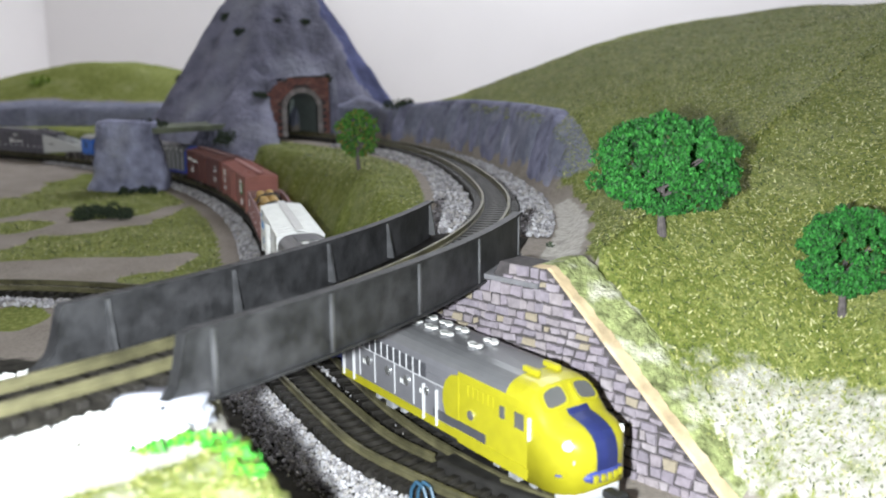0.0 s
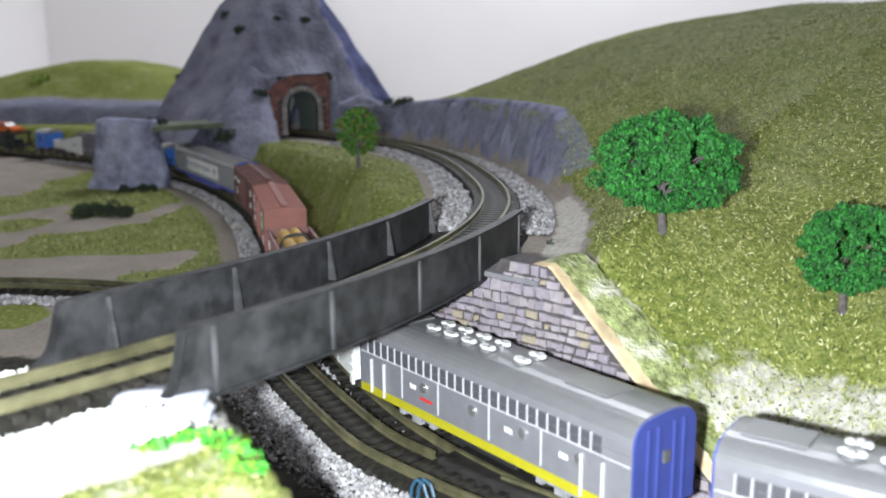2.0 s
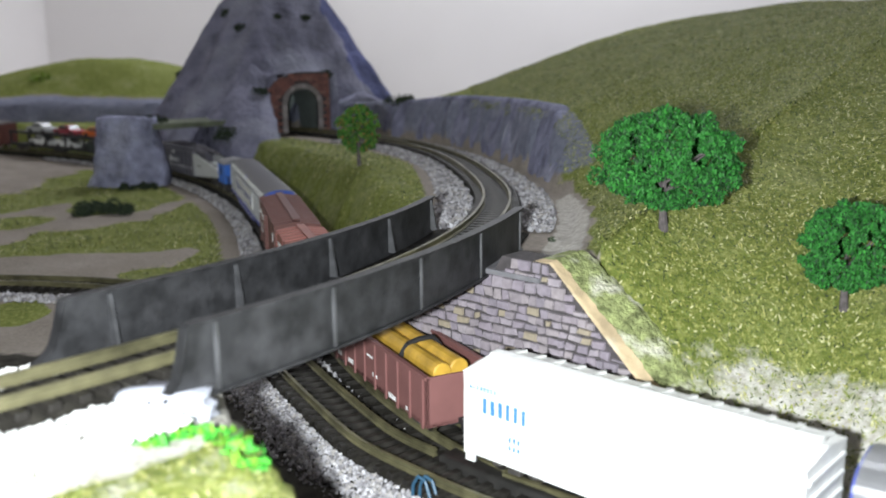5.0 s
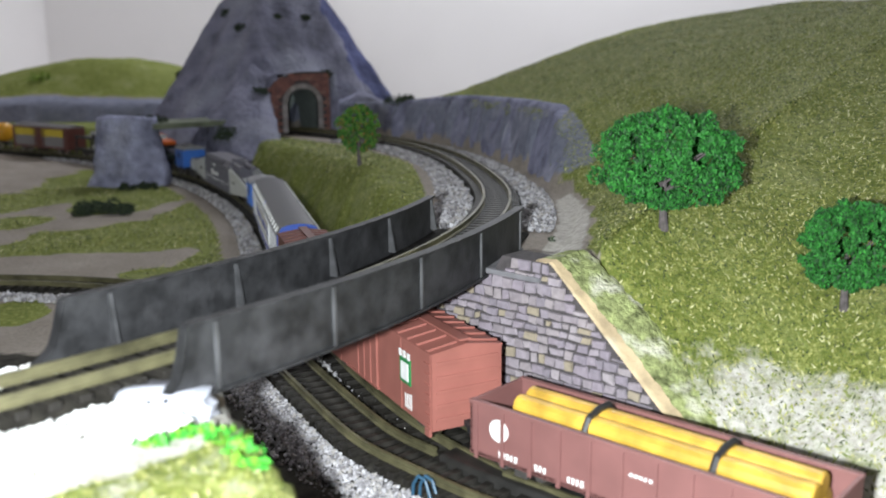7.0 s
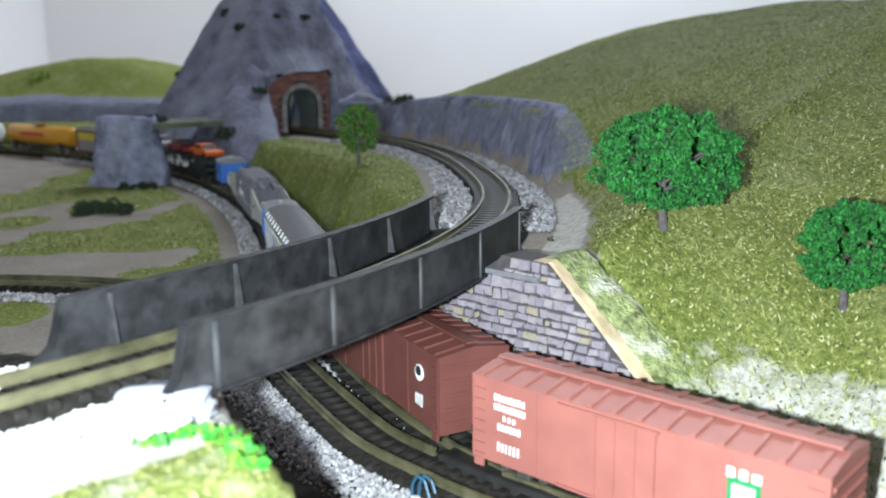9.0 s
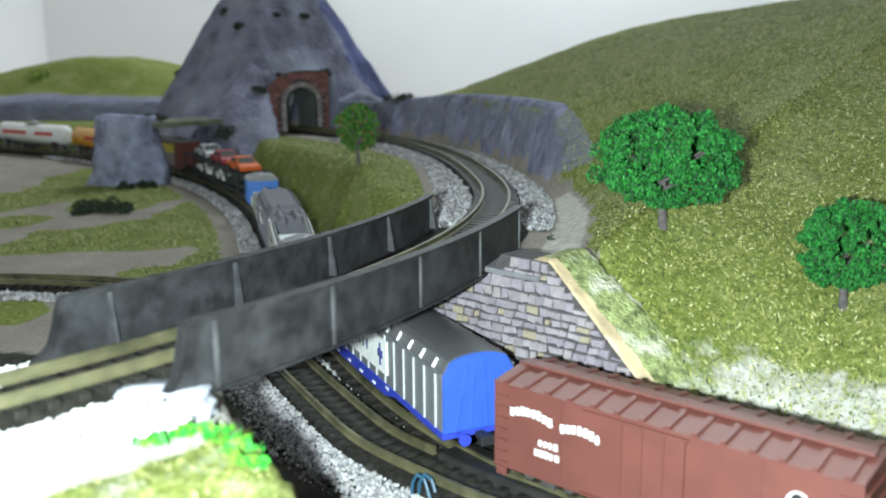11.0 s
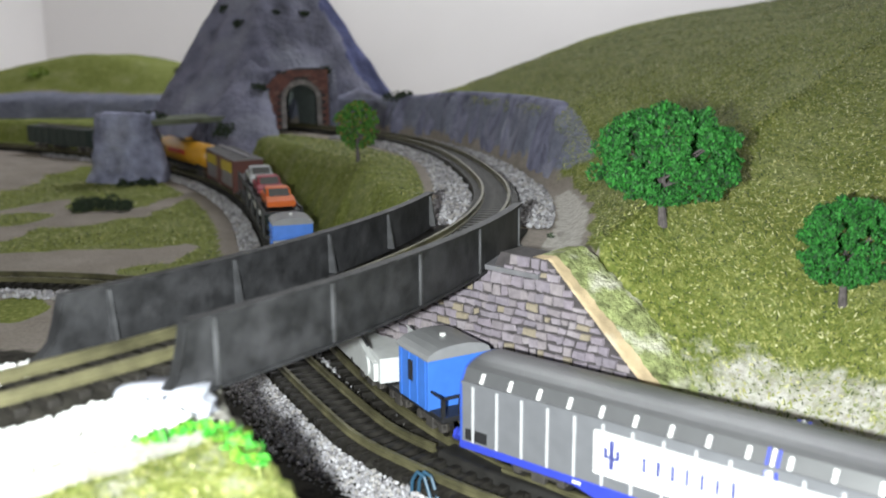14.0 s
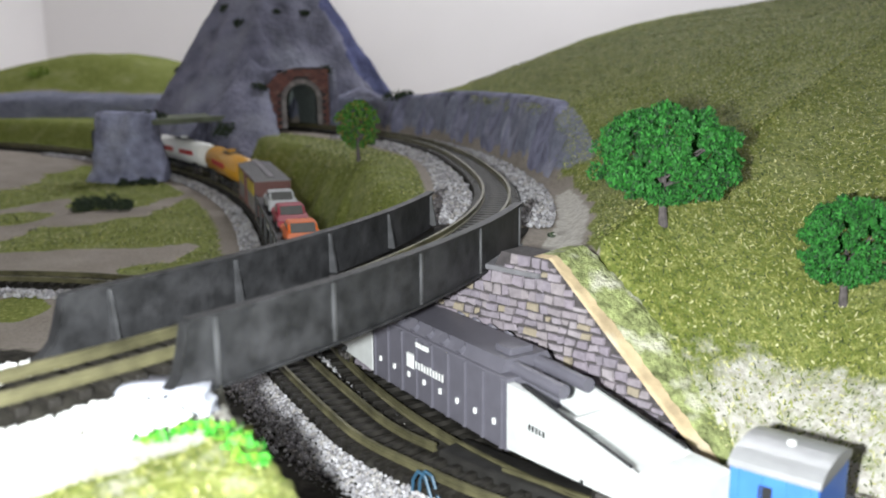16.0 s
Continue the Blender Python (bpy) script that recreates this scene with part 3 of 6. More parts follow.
girder(-HALF, B0 + 0.002, B1 - 0.010, [-0.0508, -0.0227, 0.0078, 0.0401, 0.0765], True)
girder(HALF, B0 - 0.004, B1 + 0.006, [-0.0507, -0.0176, 0.0185, 0.0524, 0.092], False)
deck = new("deck", ribbon("deck", S3, X3, Y3, Z3, B0, B1 + 0.008, [(-HALF + 0.0006, -0.0046), (-HALF + 0.0006, -0.0037), (HALF - 0.0006, -0.0037), (HALF - 0.0006, -0.0046), (-HALF + 0.0006, -0.0046)], ROADBED))
deck.parent = bridge

# ---------- stone retaining wall ----------
wall = thing("retaining_wall", "grey cut stone retaining wall beside the lower track", "stone wall", kind="structure")
W0, W1 = -0.075, 0.0485


def wall_point(s, d, z):
    p = WALL_A + WALL_U * s + WALL_N * d
    return (p[0], p[1], z)


def wall_cap(s):
    return float(wall_top(np.array(s))) if s > -0.015 else 0.0372


def backing():
    vs, fs = [], []
    st = np.linspace(W0, W1, 40)
    for s in st:
        zt = max(wall_cap(s), -0.0048)
        for d, z in ((0.0, -0.007), (0.0, zt), (0.0090, zt), (0.0090, -0.007)):
            vs.append(wall_point(s, d, z))
    for i in range(len(st) - 1):
        for j in range(4):
            a, b = i * 4 + j, i * 4 + (j + 1) % 4
            fs.append((a, b, b + 4, a + 4))
    fs += [(0, 1, 2, 3), tuple(len(vs) - 4 + i for i in (3, 2, 1, 0))]
    return mesh_of("mortar_backing", vs, fs, [MORTAR])


o = new("mortar_backing", backing())
o.parent = wall


def stones():
    rs = random.Random(5)
    near, rest_v, rest_f = [], [], []
    z = -0.006
    row = 0
    while z < 0.043:
        hgt = rs.uniform(0.0021, 0.0035)
        s = W0 + rs.uniform(0, 0.002)
        while s < W1 - 0.001:
            w = rs.uniform(0.0021, 0.0046)
            zt = z + hgt - 0.0003
            cap = min(wall_cap(s), wall_cap(s + w))
            if z + 0.0006 < cap:
                zt = min(zt, cap - 0.0001)
                g = 0.00018
                j = [rs.uniform(-0.00042, 0.00042) for _ in range(8)]
                a = [(s + g + j[0], z + g + j[1]), (s + w - g + j[2], z + g + j[3]), (s + w - g + j[4], zt + min(0, j[5])), (s + g + j[6], zt + min(0, j[7]))]
                depth = rs.uniform(0.0003, 0.0008)
                c = (sum(q[0] for q in a) / 4, sum(q[1] for q in a) / 4)
                v = [wall_point(q[0], 0.0, q[1]) for q in a]
                v += [wall_point(q[0] + (c[0] - q[0]) * 0.08, -depth, q[1] + (c[1] - q[1]) * 0.08) for q in a]
                f = [(4, 5, 6, 7), (0, 1, 5, 4), (1, 2, 6, 5), (2, 3, 7, 6), (3, 0, 4, 7)]
                if len(near) < 300 and s > -0.032 and z > 0.004:
                    near.append((v, f))
                else:
                    k = len(rest_v)
                    rest_v.extend(v)
                    rest_f.extend(tuple(i + k for i in q) for q in f)
            s += w
        z += hgt
        row += 1
    for v, f in near:
        p = new("stone", mesh_of("stone", v, f, [STONE]))
        p.parent = wall
    p = tagged(new("stone_courses", mesh_of("stone_courses", rest_v, rest_f, [STONE_REST])), kind="stuff")
    p.parent = wall


STONE_REST = random_material("cut_stone_course", [(0.235, 0.205, 0.235), (0.275, 0.24, 0.27), (0.30, 0.265, 0.285), (0.20, 0.175, 0.205), (0.25, 0.215, 0.24), (0.23, 0.20, 0.235), (0.285, 0.24, 0.18), (0.24, 0.205, 0.24), (0.225, 0.195, 0.215), (0.27, 0.235, 0.25), (0.215, 0.185, 0.22)], rough=0.9, island=True)
# ---------- mountain, portal, far scenery ----------
PORT = along(0.585, S3, X3, Y3, Z3)
PORT_DIR = math.radians(-68.0)
PN = np.array([math.cos(PORT_DIR), math.sin(PORT_DIR)])
PT = np.array([PN[1], -PN[0]])


def mountain_height(xx, yy):
    r = np.hypot((xx + 0.152) * np.where(xx < -0.152, 1.055, 1.08), (yy - 0.87) * 0.95)
    ang = np.arctan2(yy - 0.87, xx + 0.152)
    cone = 0.215 - 1.45 * r * (1 + 0.03 * np.sin(ang * 5) + 0.03 * np.sin(ang * 13 + 1)) + 0.005 * wobble(xx, yy, 60.0, 2.0) + 0.002 * wobble(xx, yy, 210.0, 3.0)
    shoulder = 0.088 - 1.15 * np.hypot(xx + 0.152, (yy - 0.742) * 0.8) + 0.003 * wobble(xx, yy, 90.0, 5.0)
    wing = 0.066 - 0.45 * np.abs((xx - PORT[0] - 0.045)) - 1.4 * np.abs(yy - PORT[1] - 0.035)
    z = np.maximum(np.maximum(cone, shoulder), wing)
    dx, dy = xx - PORT[0], yy - PORT[1]
    front = dx * PN[0] + dy * PN[1]
    lat = dx * PT[0] + dy * PT[1]
    cut = (front > -0.003) & (lat > -0.026) & (lat < 0.0265)
    back = (front <= -0.003) & (front > -0.05) & (np.abs(lat) < 0.032)
    z = np.where(back, np.maximum(z, PORT[2] + 0.043), z)
    z = np.where(cut, -0.03, z)
    d1, _, _ = off_line(xx, yy, X1, Y1)
    return np.where((d1.reshape(xx.shape) < 0.017) & (yy < 0.93), -0.03, z)


def mountain():
    step = 0.004
    gx, gy = np.arange(-0.36, 0.06, step), np.arange(0.60, 1.14, step)
    xx, yy = np.meshgrid(gx, gy)
    z = mountain_height(xx, yy)
    dx, dy = xx - PORT[0], yy - PORT[1]
    front = dx * PN[0] + dy * PN[1]
    lat = dx * PT[0] + dy * PT[1]
    n, m = len(gx), len(gy)
    k = np.arange(n * m).reshape(m, n)
    f = np.stack([k[:-1, :-1], k[:-1, 1:], k[1:, 1:], k[1:, :-1]], -1)
    hole = (np.abs(lat) < 0.018) & (np.abs(front) < 0.012)
    low = z < -0.02
    bad = (hole[:-1, :-1] | hole[:-1, 1:] | hole[1:, 1:] | hole[1:, :-1]) | (low[:-1, :-1] & low[1:, 1:] & low[:-1, 1:] & low[1:, :-1])
    ob = new("mountain", mesh_of("mountain", np.stack([xx, yy, np.maximum(z, -0.03)], -1).reshape(-1, 3), f[~bad], [ROCK, ROCK_SHADED], True))
    # shade of the right flank, put on as a darker rock colour
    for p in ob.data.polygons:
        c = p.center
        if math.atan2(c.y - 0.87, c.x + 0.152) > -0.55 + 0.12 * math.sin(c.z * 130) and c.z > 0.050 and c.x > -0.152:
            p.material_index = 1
    return tagged(ob, "tall blue-grey plaster rock mountain over the tunnel", "mountain")


mountain()


def portal():
    t = thing("tunnel_portal", "red brick tunnel portal with a grey stone arch", "tunnel portal")
    t.matrix_world = Matrix(((PT[0], PN[0], 0, PORT[0]), (PT[1], PN[1], 0, PORT[1]), (0, 0, 1, PORT[2] - 0.004), (0, 0, 0, 1)))
    t.scale = (0.94, 0.94, 0.94)
    r, spring = 0.0135, 0.0245
    n = 14
    arch = [(-r, 0.0), (-r, spring)] + [(-r * math.cos(math.pi * i / n), spring + r * math.sin(math.pi * i / n)) for i in range(1, n)] + [(r, spring), (r, 0.0)]
    # face plate between the arch and a stepped outline
    def outer(x, z):
        if z <= spring:
            return (-0.0245 if x < 0 else 0.0325, z)
        a = math.atan2(z - spring, x)
        k = 1 / math.hypot(math.cos(a) / 0.0325, math.sin(a) / 0.0275) if x > 0 else min(0.0245 / max(1e-6, abs(math.cos(a))), 0.0275 / max(1e-6, abs(math.sin(a))))
        return (k * math.cos(a), spring + k * math.sin(a))
    bm = bmesh.new()
    rows = []
    for x, z in arch:
        ox, oz = outer(x, z)
        rows.append([bm.verts.new((x, 0.0, z)), bm.verts.new((ox, 0.0, oz)), bm.verts.new((ox, -0.006, oz)), bm.verts.new((x, -0.006, z))])
    for a, b in zip(rows[:-1], rows[1:]):
        for j in range(4):
            bm.faces.new((a[j], a[(j + 1) % 4], b[(j + 1) % 4], b[j]))
    bmesh.ops.recalc_face_normals(bm, faces=bm.faces)
    part("face", bm, MORTAR, t)
    # arch stones
    for i in range(len(arch) - 1):
        (x0, z0), (x1, z1) = arch[i], arch[i + 1]
        segs = 4 if abs(z1 - z0) > 0.01 else 1
        for k in range(segs):
            ax, az = x0 + (x1 - x0) * k / segs, z0 + (z1 - z0) * k / segs
            bx, bz = x0 + (x1 - x0) * (k + 0.93) / segs, z0 + (z1 - z0) * (k + 0.93) / segs
            def push(x, z, w=0.0042):
                if z <= spring + 1e-6:
                    return (x + (w if x > 0 else -w), z)
                d = math.hypot(x, z - spring)
                return (x * (d + w) / d, spring + (z - spring) * (d + w) / d)
            q = [(ax, az), (bx, bz), push(bx, bz), push(ax, az)]
            bm = bmesh.new()
            lo = [bm.verts.new((x, 0.0, z)) for x, z in q]
            hi = [bm.verts.new((x, 0.0016, z)) for x, z in q]
            bm.faces.new(hi)
            for j in range(4):
                bm.faces.new((lo[j], lo[(j + 1) % 4], hi[(j + 1) % 4], hi[j]))
            bmesh.ops.recalc_face_normals(bm, faces=bm.faces)
            part("arch_stone", bm, RING, t)
    # bricks round the arch
    z = 0.001
    k = 0
    while z < 0.049:
        x = -0.024 - (0.003 if k % 2 else 0.0)
        while x < 0.032:
            a, b = max(x, -0.024), min(x + 0.0058, 0.032)
            cx, cz = (a + b) / 2, z + 0.0014
            far = math.hypot(cx, cz - spring) if cz > spring else abs(cx)
            inside = cz < spring or math.hypot(max(cx, 0.0) / 0.0315, (cz - spring) / 0.0262) < 1.0
            if far > r + 0.0042 + 0.0015 and b - a > 0.001 and inside:
                me = bpy.data.meshes.new("brick")
                bm = box(a + 0.0002, b - 0.0002, 0.0, 0.0009, z + 0.0002, z + 0.0027, 0.00015)
                bm.to_mesh(me)
                bm.free()
                me.materials.append(BRICK)
                o = new("brick", me)
                o.parent = t
            x += 0.0060
        z += 0.0029
        k += 1
    # lining behind the arch
    bm = bmesh.new()
    rows = [[bm.verts.new((x, y, z)) for x, z in arch] for y in (0.0, -0.09)]
    for i in range(len(arch) - 1):
        bm.faces.new((rows[0][i], rows[0][i + 1], rows[1][i + 1], rows[1][i]))
    bm.faces.new(rows[1])
    part("lining", bm, DARK, t)
    return t


portal()


def rock_mass(name, label, cx, cy, z0, outline, taper, mat, seed, cat="rock"):
    """A rough cut rock: an outline in plan drawn up, narrowing and uneven."""
    bm = bmesh.new()
    layers = 9
    rs = random.Random(seed)
    ring = []
    n = len(outline)
    for i in range(layers + 1):
        f = i / layers
        row = []
        for j, (x, y, h) in enumerate(outline):
            k = 1 - (1 - taper) * f
            wob = 1 + 0.06 * math.sin(j * 2.3 + i * 1.1 + seed) + rs.uniform(-0.03, 0.03)
            row.append(bm.verts.new((cx + x * k * wob, cy + y * k * wob, z0 + h * f)))
        ring.append(row)
    for a, b in zip(ring[:-1], ring[1:]):
        for j in range(n):
            bm.faces.new((a[j], a[(j + 1) % n], b[(j + 1) % n], b[j]))
    bm.faces.new(ring[-1])
    bmesh.ops.recalc_face_normals(bm, faces=bm.faces)
    bmesh.ops.subdivide_edges(bm, edges=bm.edges[:], cuts=1, use_grid_fill=True)
    for v in bm.verts:
        d = noise.noise_vector(v.co * 60.0) * 0.0022 + noise.noise_vector(v.co * 160.0) * 0.0008
        v.co += d
    for f in bm.faces:
        f.smooth = True
    me = bpy.data.meshes.new(name)
    bm.to_mesh(me)
    bm.free()
    me.materials.append(mat)
    return tagged(new(name, me), label, cat)


def ell(a, b, h, n=18, p=0.6):
    out = []
    for i in range(n):
        t = 2 * math.pi * i / n
        c, s = math.cos(t), math.sin(t)
        out.append((a * math.copysign(abs(c) ** p, c), b * math.copysign(abs(s) ** p, s), h))
    return out


PAD = material("grey_blue_plaster", (0.36, 0.37, 0.43), rough=0.9, spread=0.3, scale=200.0, bump=0.4)
PIER = (-0.234, 0.678)
rock_mass("rock_pier", "pale grey rough plaster rock pier holding the road deck", PIER[0], PIER[1], -0.004, ell(0.030, 0.018, 0.055, 18, 0.7), 0.70, ROCK_PALE, 3)


rock_mass("plaster_pad", "pale grey-blue plaster pad at the foot of the girder", -0.0470, 0.1440, 0.0355, ell(0.0085, 0.0048, 0.0040, 18, 0.7), 0.9, PAD, 9, "plaster pad")


def road_deck():
    bm = bmesh.new()
    a = Vector((-0.226, 0.690, 0.0455))
    b = Vector((-0.148, 0.738, 0.0465))
    d = (b - a).normalized()
    n = Vector((-d.y, d.x, 0)) * 0.022
    q = [a - n, b - n, b + n, a + n]
    lo = [bm.verts.new(p - Vector((0, 0, 0.004))) for p in q]
    hi = [bm.verts.new(p) for p in q]
    bm.faces.new(hi)
    bm.faces.new(lo[::-1])
    for j in range(4):
        bm.faces.new((lo[j], lo[(j + 1) % 4], hi[(j + 1) % 4], hi[j]))
    me = bpy.data.meshes.new("road_deck")
    bm.to_mesh(me)
    bm.free()
    me.materials.append(DECK)
    tagged(new("road_deck", me), "mossy grey-green road deck across the lower track", "bridge deck")


road_deck()


def far_hill():
    """A long low grass hill with a rock foot, by the side wall."""
    step = 0.008
    gx, gy = np.arange(-1.10, -0.15, step), np.arange(0.86, 1.16, step)
    xx, yy = np.meshgrid(gx, gy)
    u = (yy - 0.93 - 0.05 * smooth(-0.45, -0.9, xx))
    foot = 0.050 * smooth(0.0, 0.012, u + 0.004 * wobble(xx, yy, 90.0))
    body = 0.047 * np.exp(-((xx + 0.40) ** 2) / (2 * 0.10 ** 2)) * smooth(0.0, 0.12, u)
    z = -0.004 + foot + body + 0.002 * wobble(xx, yy, 40.0)
    n, m = len(gx), len(gy)
    k = np.arange(n * m).reshape(m, n)
    f = np.stack([k[:-1, :-1], k[:-1, 1:], k[1:, 1:], k[1:, :-1]], -1).reshape(-1, 4)
    me = mesh_of("far_hill", np.stack([xx, yy, z], -1).reshape(-1, 3), f, [SCENERY], True)
    zones = {"grass": smooth(0.02, 0.05, u), "rock": smooth(0.045, 0.02, u), "pale": u * 0, "dark": u * 0}
    for name, a in zones.items():
        at = me.attributes.new(name, "FLOAT", "POINT")
        at.data.foreach_set("value", np.ascontiguousarray(a.reshape(-1), dtype=np.float32))
    tagged(new("far_hill", me), "low green grass hill with a blue-grey rock foot", "hill")


far_hill()

# ---------- plants ----------


def leaf_cloud(rs, centres, count, size):
    vs, fs = [], []
    for _ in range(count):
        c, r = centres[rs.randrange(len(centres))]
        d = Vector((rs.gauss(0, 1), rs.gauss(0, 1), rs.gauss(0, 1))).normalized()
        p = c + d * r * rs.uniform(0.55, 1.05)
        q = Euler((rs.uniform(0, 6.3), rs.uniform(0, 6.3), rs.uniform(0, 6.3))).to_matrix()
        w = size * rs.uniform(0.6, 1.4)
        k = len(vs)
        for a, b, e in ((-1, 0, 0), (0, -0.6, 0.25), (1, 0, 0), (0, 0.6, 0.25)):
            vs.append(p + q @ Vector((a, b, e)) * w)
        fs += [(k, k + 1, k + 2), (k, k + 2, k + 3)]
    return vs, fs


def tree(x, y, hgt, width, seed, mat, label, leaves=5200, size=0.0008, trunk_h=0.22, group="trees"):
    rs = random.Random(seed)
    z = height(x, y)
    t = thing("tree", label, "tree", group)
    t.location = (x, y, z)
    bm = bmesh.new()
    tr = hgt * 0.030
    top = Vector((rs.uniform(-0.02, 0.02) * hgt, 0, hgt * 0.55))
    kink = Vector((-0.015 * hgt, 0, hgt * trunk_h))
    add_rod(bm, (0, 0, -0.001), kink, tr * 1.5, 9, tr)
    add_rod(bm, kink, top, tr, 8, tr * 0.5)
    ends = []
    for i in range(9):
        a = i * 2.4 + rs.uniform(-0.3, 0.3)
        s = kink.lerp(top, rs.uniform(0.1, 0.9))
        e = Vector((math.cos(a) * width * 0.33, math.sin(a) * width * 0.33, hgt * rs.uniform(0.42, 0.82)))
        add_rod(bm, s, e, tr * 0.5, 6, tr * 0.2)
        ends.append(e)
    part("trunk", bm, BARK, t, "grey-brown bark trunk with limbs")
    centres = []
    for i in range(230):
        a, zz = rs.uniform(0, 6.283), rs.uniform(-1, 1)
        edge = 1 + 0.10 * math.sin(3 * a + seed) + 0.08 * math.sin(5 * a + 2 * seed + 3 * zz) + rs.uniform(-0.06, 0.06)
        rad = (1 - abs(zz) ** 2.6) ** 0.5 * edge * rs.uniform(0.25, 1.0) ** 0.4
        tip = zz * (1 + 0.10 * math.sin(2 * a + seed))
        c = Vector((math.cos(a) * rad * width * 0.45, math.sin(a) * rad * width * 0.40, hgt * (0.60 + tip * 0.36)))
        centres.append((c, width * rs.uniform(0.032, 0.066)))
    centres += [(e, width * 0.08) for e in ends]
    vs, fs = leaf_cloud(rs, centres, leaves, size)
    cr = new("crown", mesh_of("crown", vs, fs, [mat]))
    cr.parent = t
    return t


def shrub(x, y, z, w, h, seed, mat, label, leaves=500, size=0.0012, name="shrub"):
    rs = random.Random(seed)
    centres = [(Vector((x + rs.uniform(-0.4, 0.4) * w, y + rs.uniform(-0.22, 0.22) * w, z + rs.uniform(0.15, 0.6) * h)), h * rs.uniform(0.30, 0.48)) for _ in range(22)]
    vs, fs = leaf_cloud(rs, centres, leaves, size)
    return tagged(new(name, mesh_of(name, vs, fs, [mat])), label, "shrub", "shrubs")
LEAF_LIME = random_material("lime_leaf", [(0.16, 0.27, 0.02), (0.22, 0.34, 0.03), (0.12, 0.20, 0.02)], island=True, bump=0.0, rough=0.8)
PALE_SOIL = material("pale_sandy_soil", (0.25, 0.28, 0.12), rough=0.95, spread=0.6, scale=420.0, bump=0.9, bump_scale=900.0, wear=(0.60, 0.58, 0.48), wear_amount=0.9, spec=0.15, dist=0.001)
TREE_A = tree(0.0611, 0.2455, 0.0325, 0.0415, 4, LEAF, "bright green broad model tree on the hillside", 30000, 0.00062, 0.17)
TREE_B = tree(0.1025, 0.2228, 0.0272, 0.0275, 8, LEAF, "small bright green model tree on the hillside", 18000, 0.00055)
TREE_C = tree(-0.0418, 0.4573, 0.0300, 0.0228, 12, LEAF_OLD, "small olive green model tree inside the curve", 4500, 0.0008, 0.12)


def turf(name, label, x0, x1, y0, y1, count, size, want, seed):
    """Loose flakes of scatter grass lying on the slope."""
    rs = np.random.RandomState(seed)
    x, y = rs.uniform(x0, x1, count), rs.uniform(y0, y1, count)
    z, grass, rock, pale, dark = terrain(x, y)
    zx = terrain(x + 0.003, y)[0]
    zy = terrain(x, y + 0.003)[0]
    keep = want(x, y, z, grass, rock, pale, dark) & (np.abs(zx - z) < 0.004) & (np.abs(zy - z) < 0.004)
    x, y, z, sx, sy = x[keep], y[keep], z[keep], ((zx - z) / 0.003)[keep], ((zy - z) / 0.003)[keep]
    n = len(x)
    a = rs.uniform(0, 6.283, n)
    l = size * rs.uniform(0.5, 1.5, n)
    w = size * rs.uniform(0.25, 0.5, n)
    tilt = rs.uniform(-0.5, 1.5, n)
    vs = np.empty((n, 4, 3))
    for i, (p, q, up) in enumerate(((-1, 0, 0), (0, -1, 0.25), (1, 0, 1), (0, 1, 0.25))):
        dx = p * l * np.cos(a) - q * w * np.sin(a)
        dy = p * l * np.sin(a) + q * w * np.cos(a)
        vs[:, i, 0], vs[:, i, 1] = x + dx, y + dy
        vs[:, i, 2] = z + 0.0003 + sx * dx + sy * dy + up * tilt * l
    k = np.arange(n) * 4
    f = np.stack([k, k + 1, k + 2, k + 3], -1)
    return tagged(new(name, mesh_of(name, vs.reshape(-1, 3), f, [TURF])), label, "grass", kind="stuff")


turf("scatter_grass", "short scatter grass flakes over the large hill", 0.02, 0.34, 0.17, 0.70, 260000, 0.00054, lambda x, y, z, g, r, p, d: (x < 0.02 + 0.56 * y) & (g - 0.75 * p > np.random.RandomState(1).uniform(0.1, 0.9, len(x))), 21)
turf("scatter_grass", "short scatter grass flakes inside the curve", -0.12, 0.03, 0.30, 0.60, 14000, 0.0008, lambda x, y, z, g, r, p, d: g > 0.5, 22)
turf("scatter_grass", "patches of scatter grass on the bare ground", -0.36, -0.06, 0.36, 0.70, 30000, 0.0009, lambda x, y, z, g, r, p, d: g > 0.5, 23)
turf("scatter_grass", "pale scatter grass on the near embankment", -0.14, 0.0, 0.06, 0.155, 30000, 0.00042, lambda x, y, z, g, r, p, d: g > 0.5, 24)

for x, y, w, h, sd, lab in ((-0.2108, 0.5560, 0.036, 0.010, 31, "flat dark green shrub on the bare ground"), (-0.2200, 0.655, 0.034, 0.006, 32, "low dark shrub at the foot of the pier")):
    shrub(x, y, height(x, y) - 0.001, w, h, sd, LEAF_DARK, lab, 3200, 0.0008)
for x, y, w, h, sd, lab in ((-0.1728, 0.806, 0.013, 0.007, 36, "small dark shrub on the mountain"), (-0.1203, 0.819, 0.011, 0.006, 37, "small dark shrub on the mountain"),
                            (-0.1430, 0.808, 0.008, 0.004, 42, "tiny dark shrub on the mountain"), (-0.0957, 0.757, 0.010, 0.007, 38, "small dark shrub above the portal"),
                            (-0.1907, 0.8334, 0.010, 0.006, 43, "small dark shrub near the summit"), (-0.2430, 0.860, 0.010, 0.006, 39, "small dark shrub on the mountain edge"),
                            (-0.1437, 0.7235, 0.010, 0.008, 40, "small green shrub beside the portal"), (-0.1628, 0.6848, 0.016, 0.012, 34, "dark shrub on the rock beside the deck")):
    z = float(mountain_height(np.array([[x]]), np.array([[y]]))[0, 0])
    shrub(x, y, z - 0.003, w, h, sd, LEAF_DARK, lab, 420, 0.0010)
shrub(-0.2200, 0.690, 0.0440, 0.028, 0.008, 33, LEAF_DARK, "dark shrub on the road deck", 420)
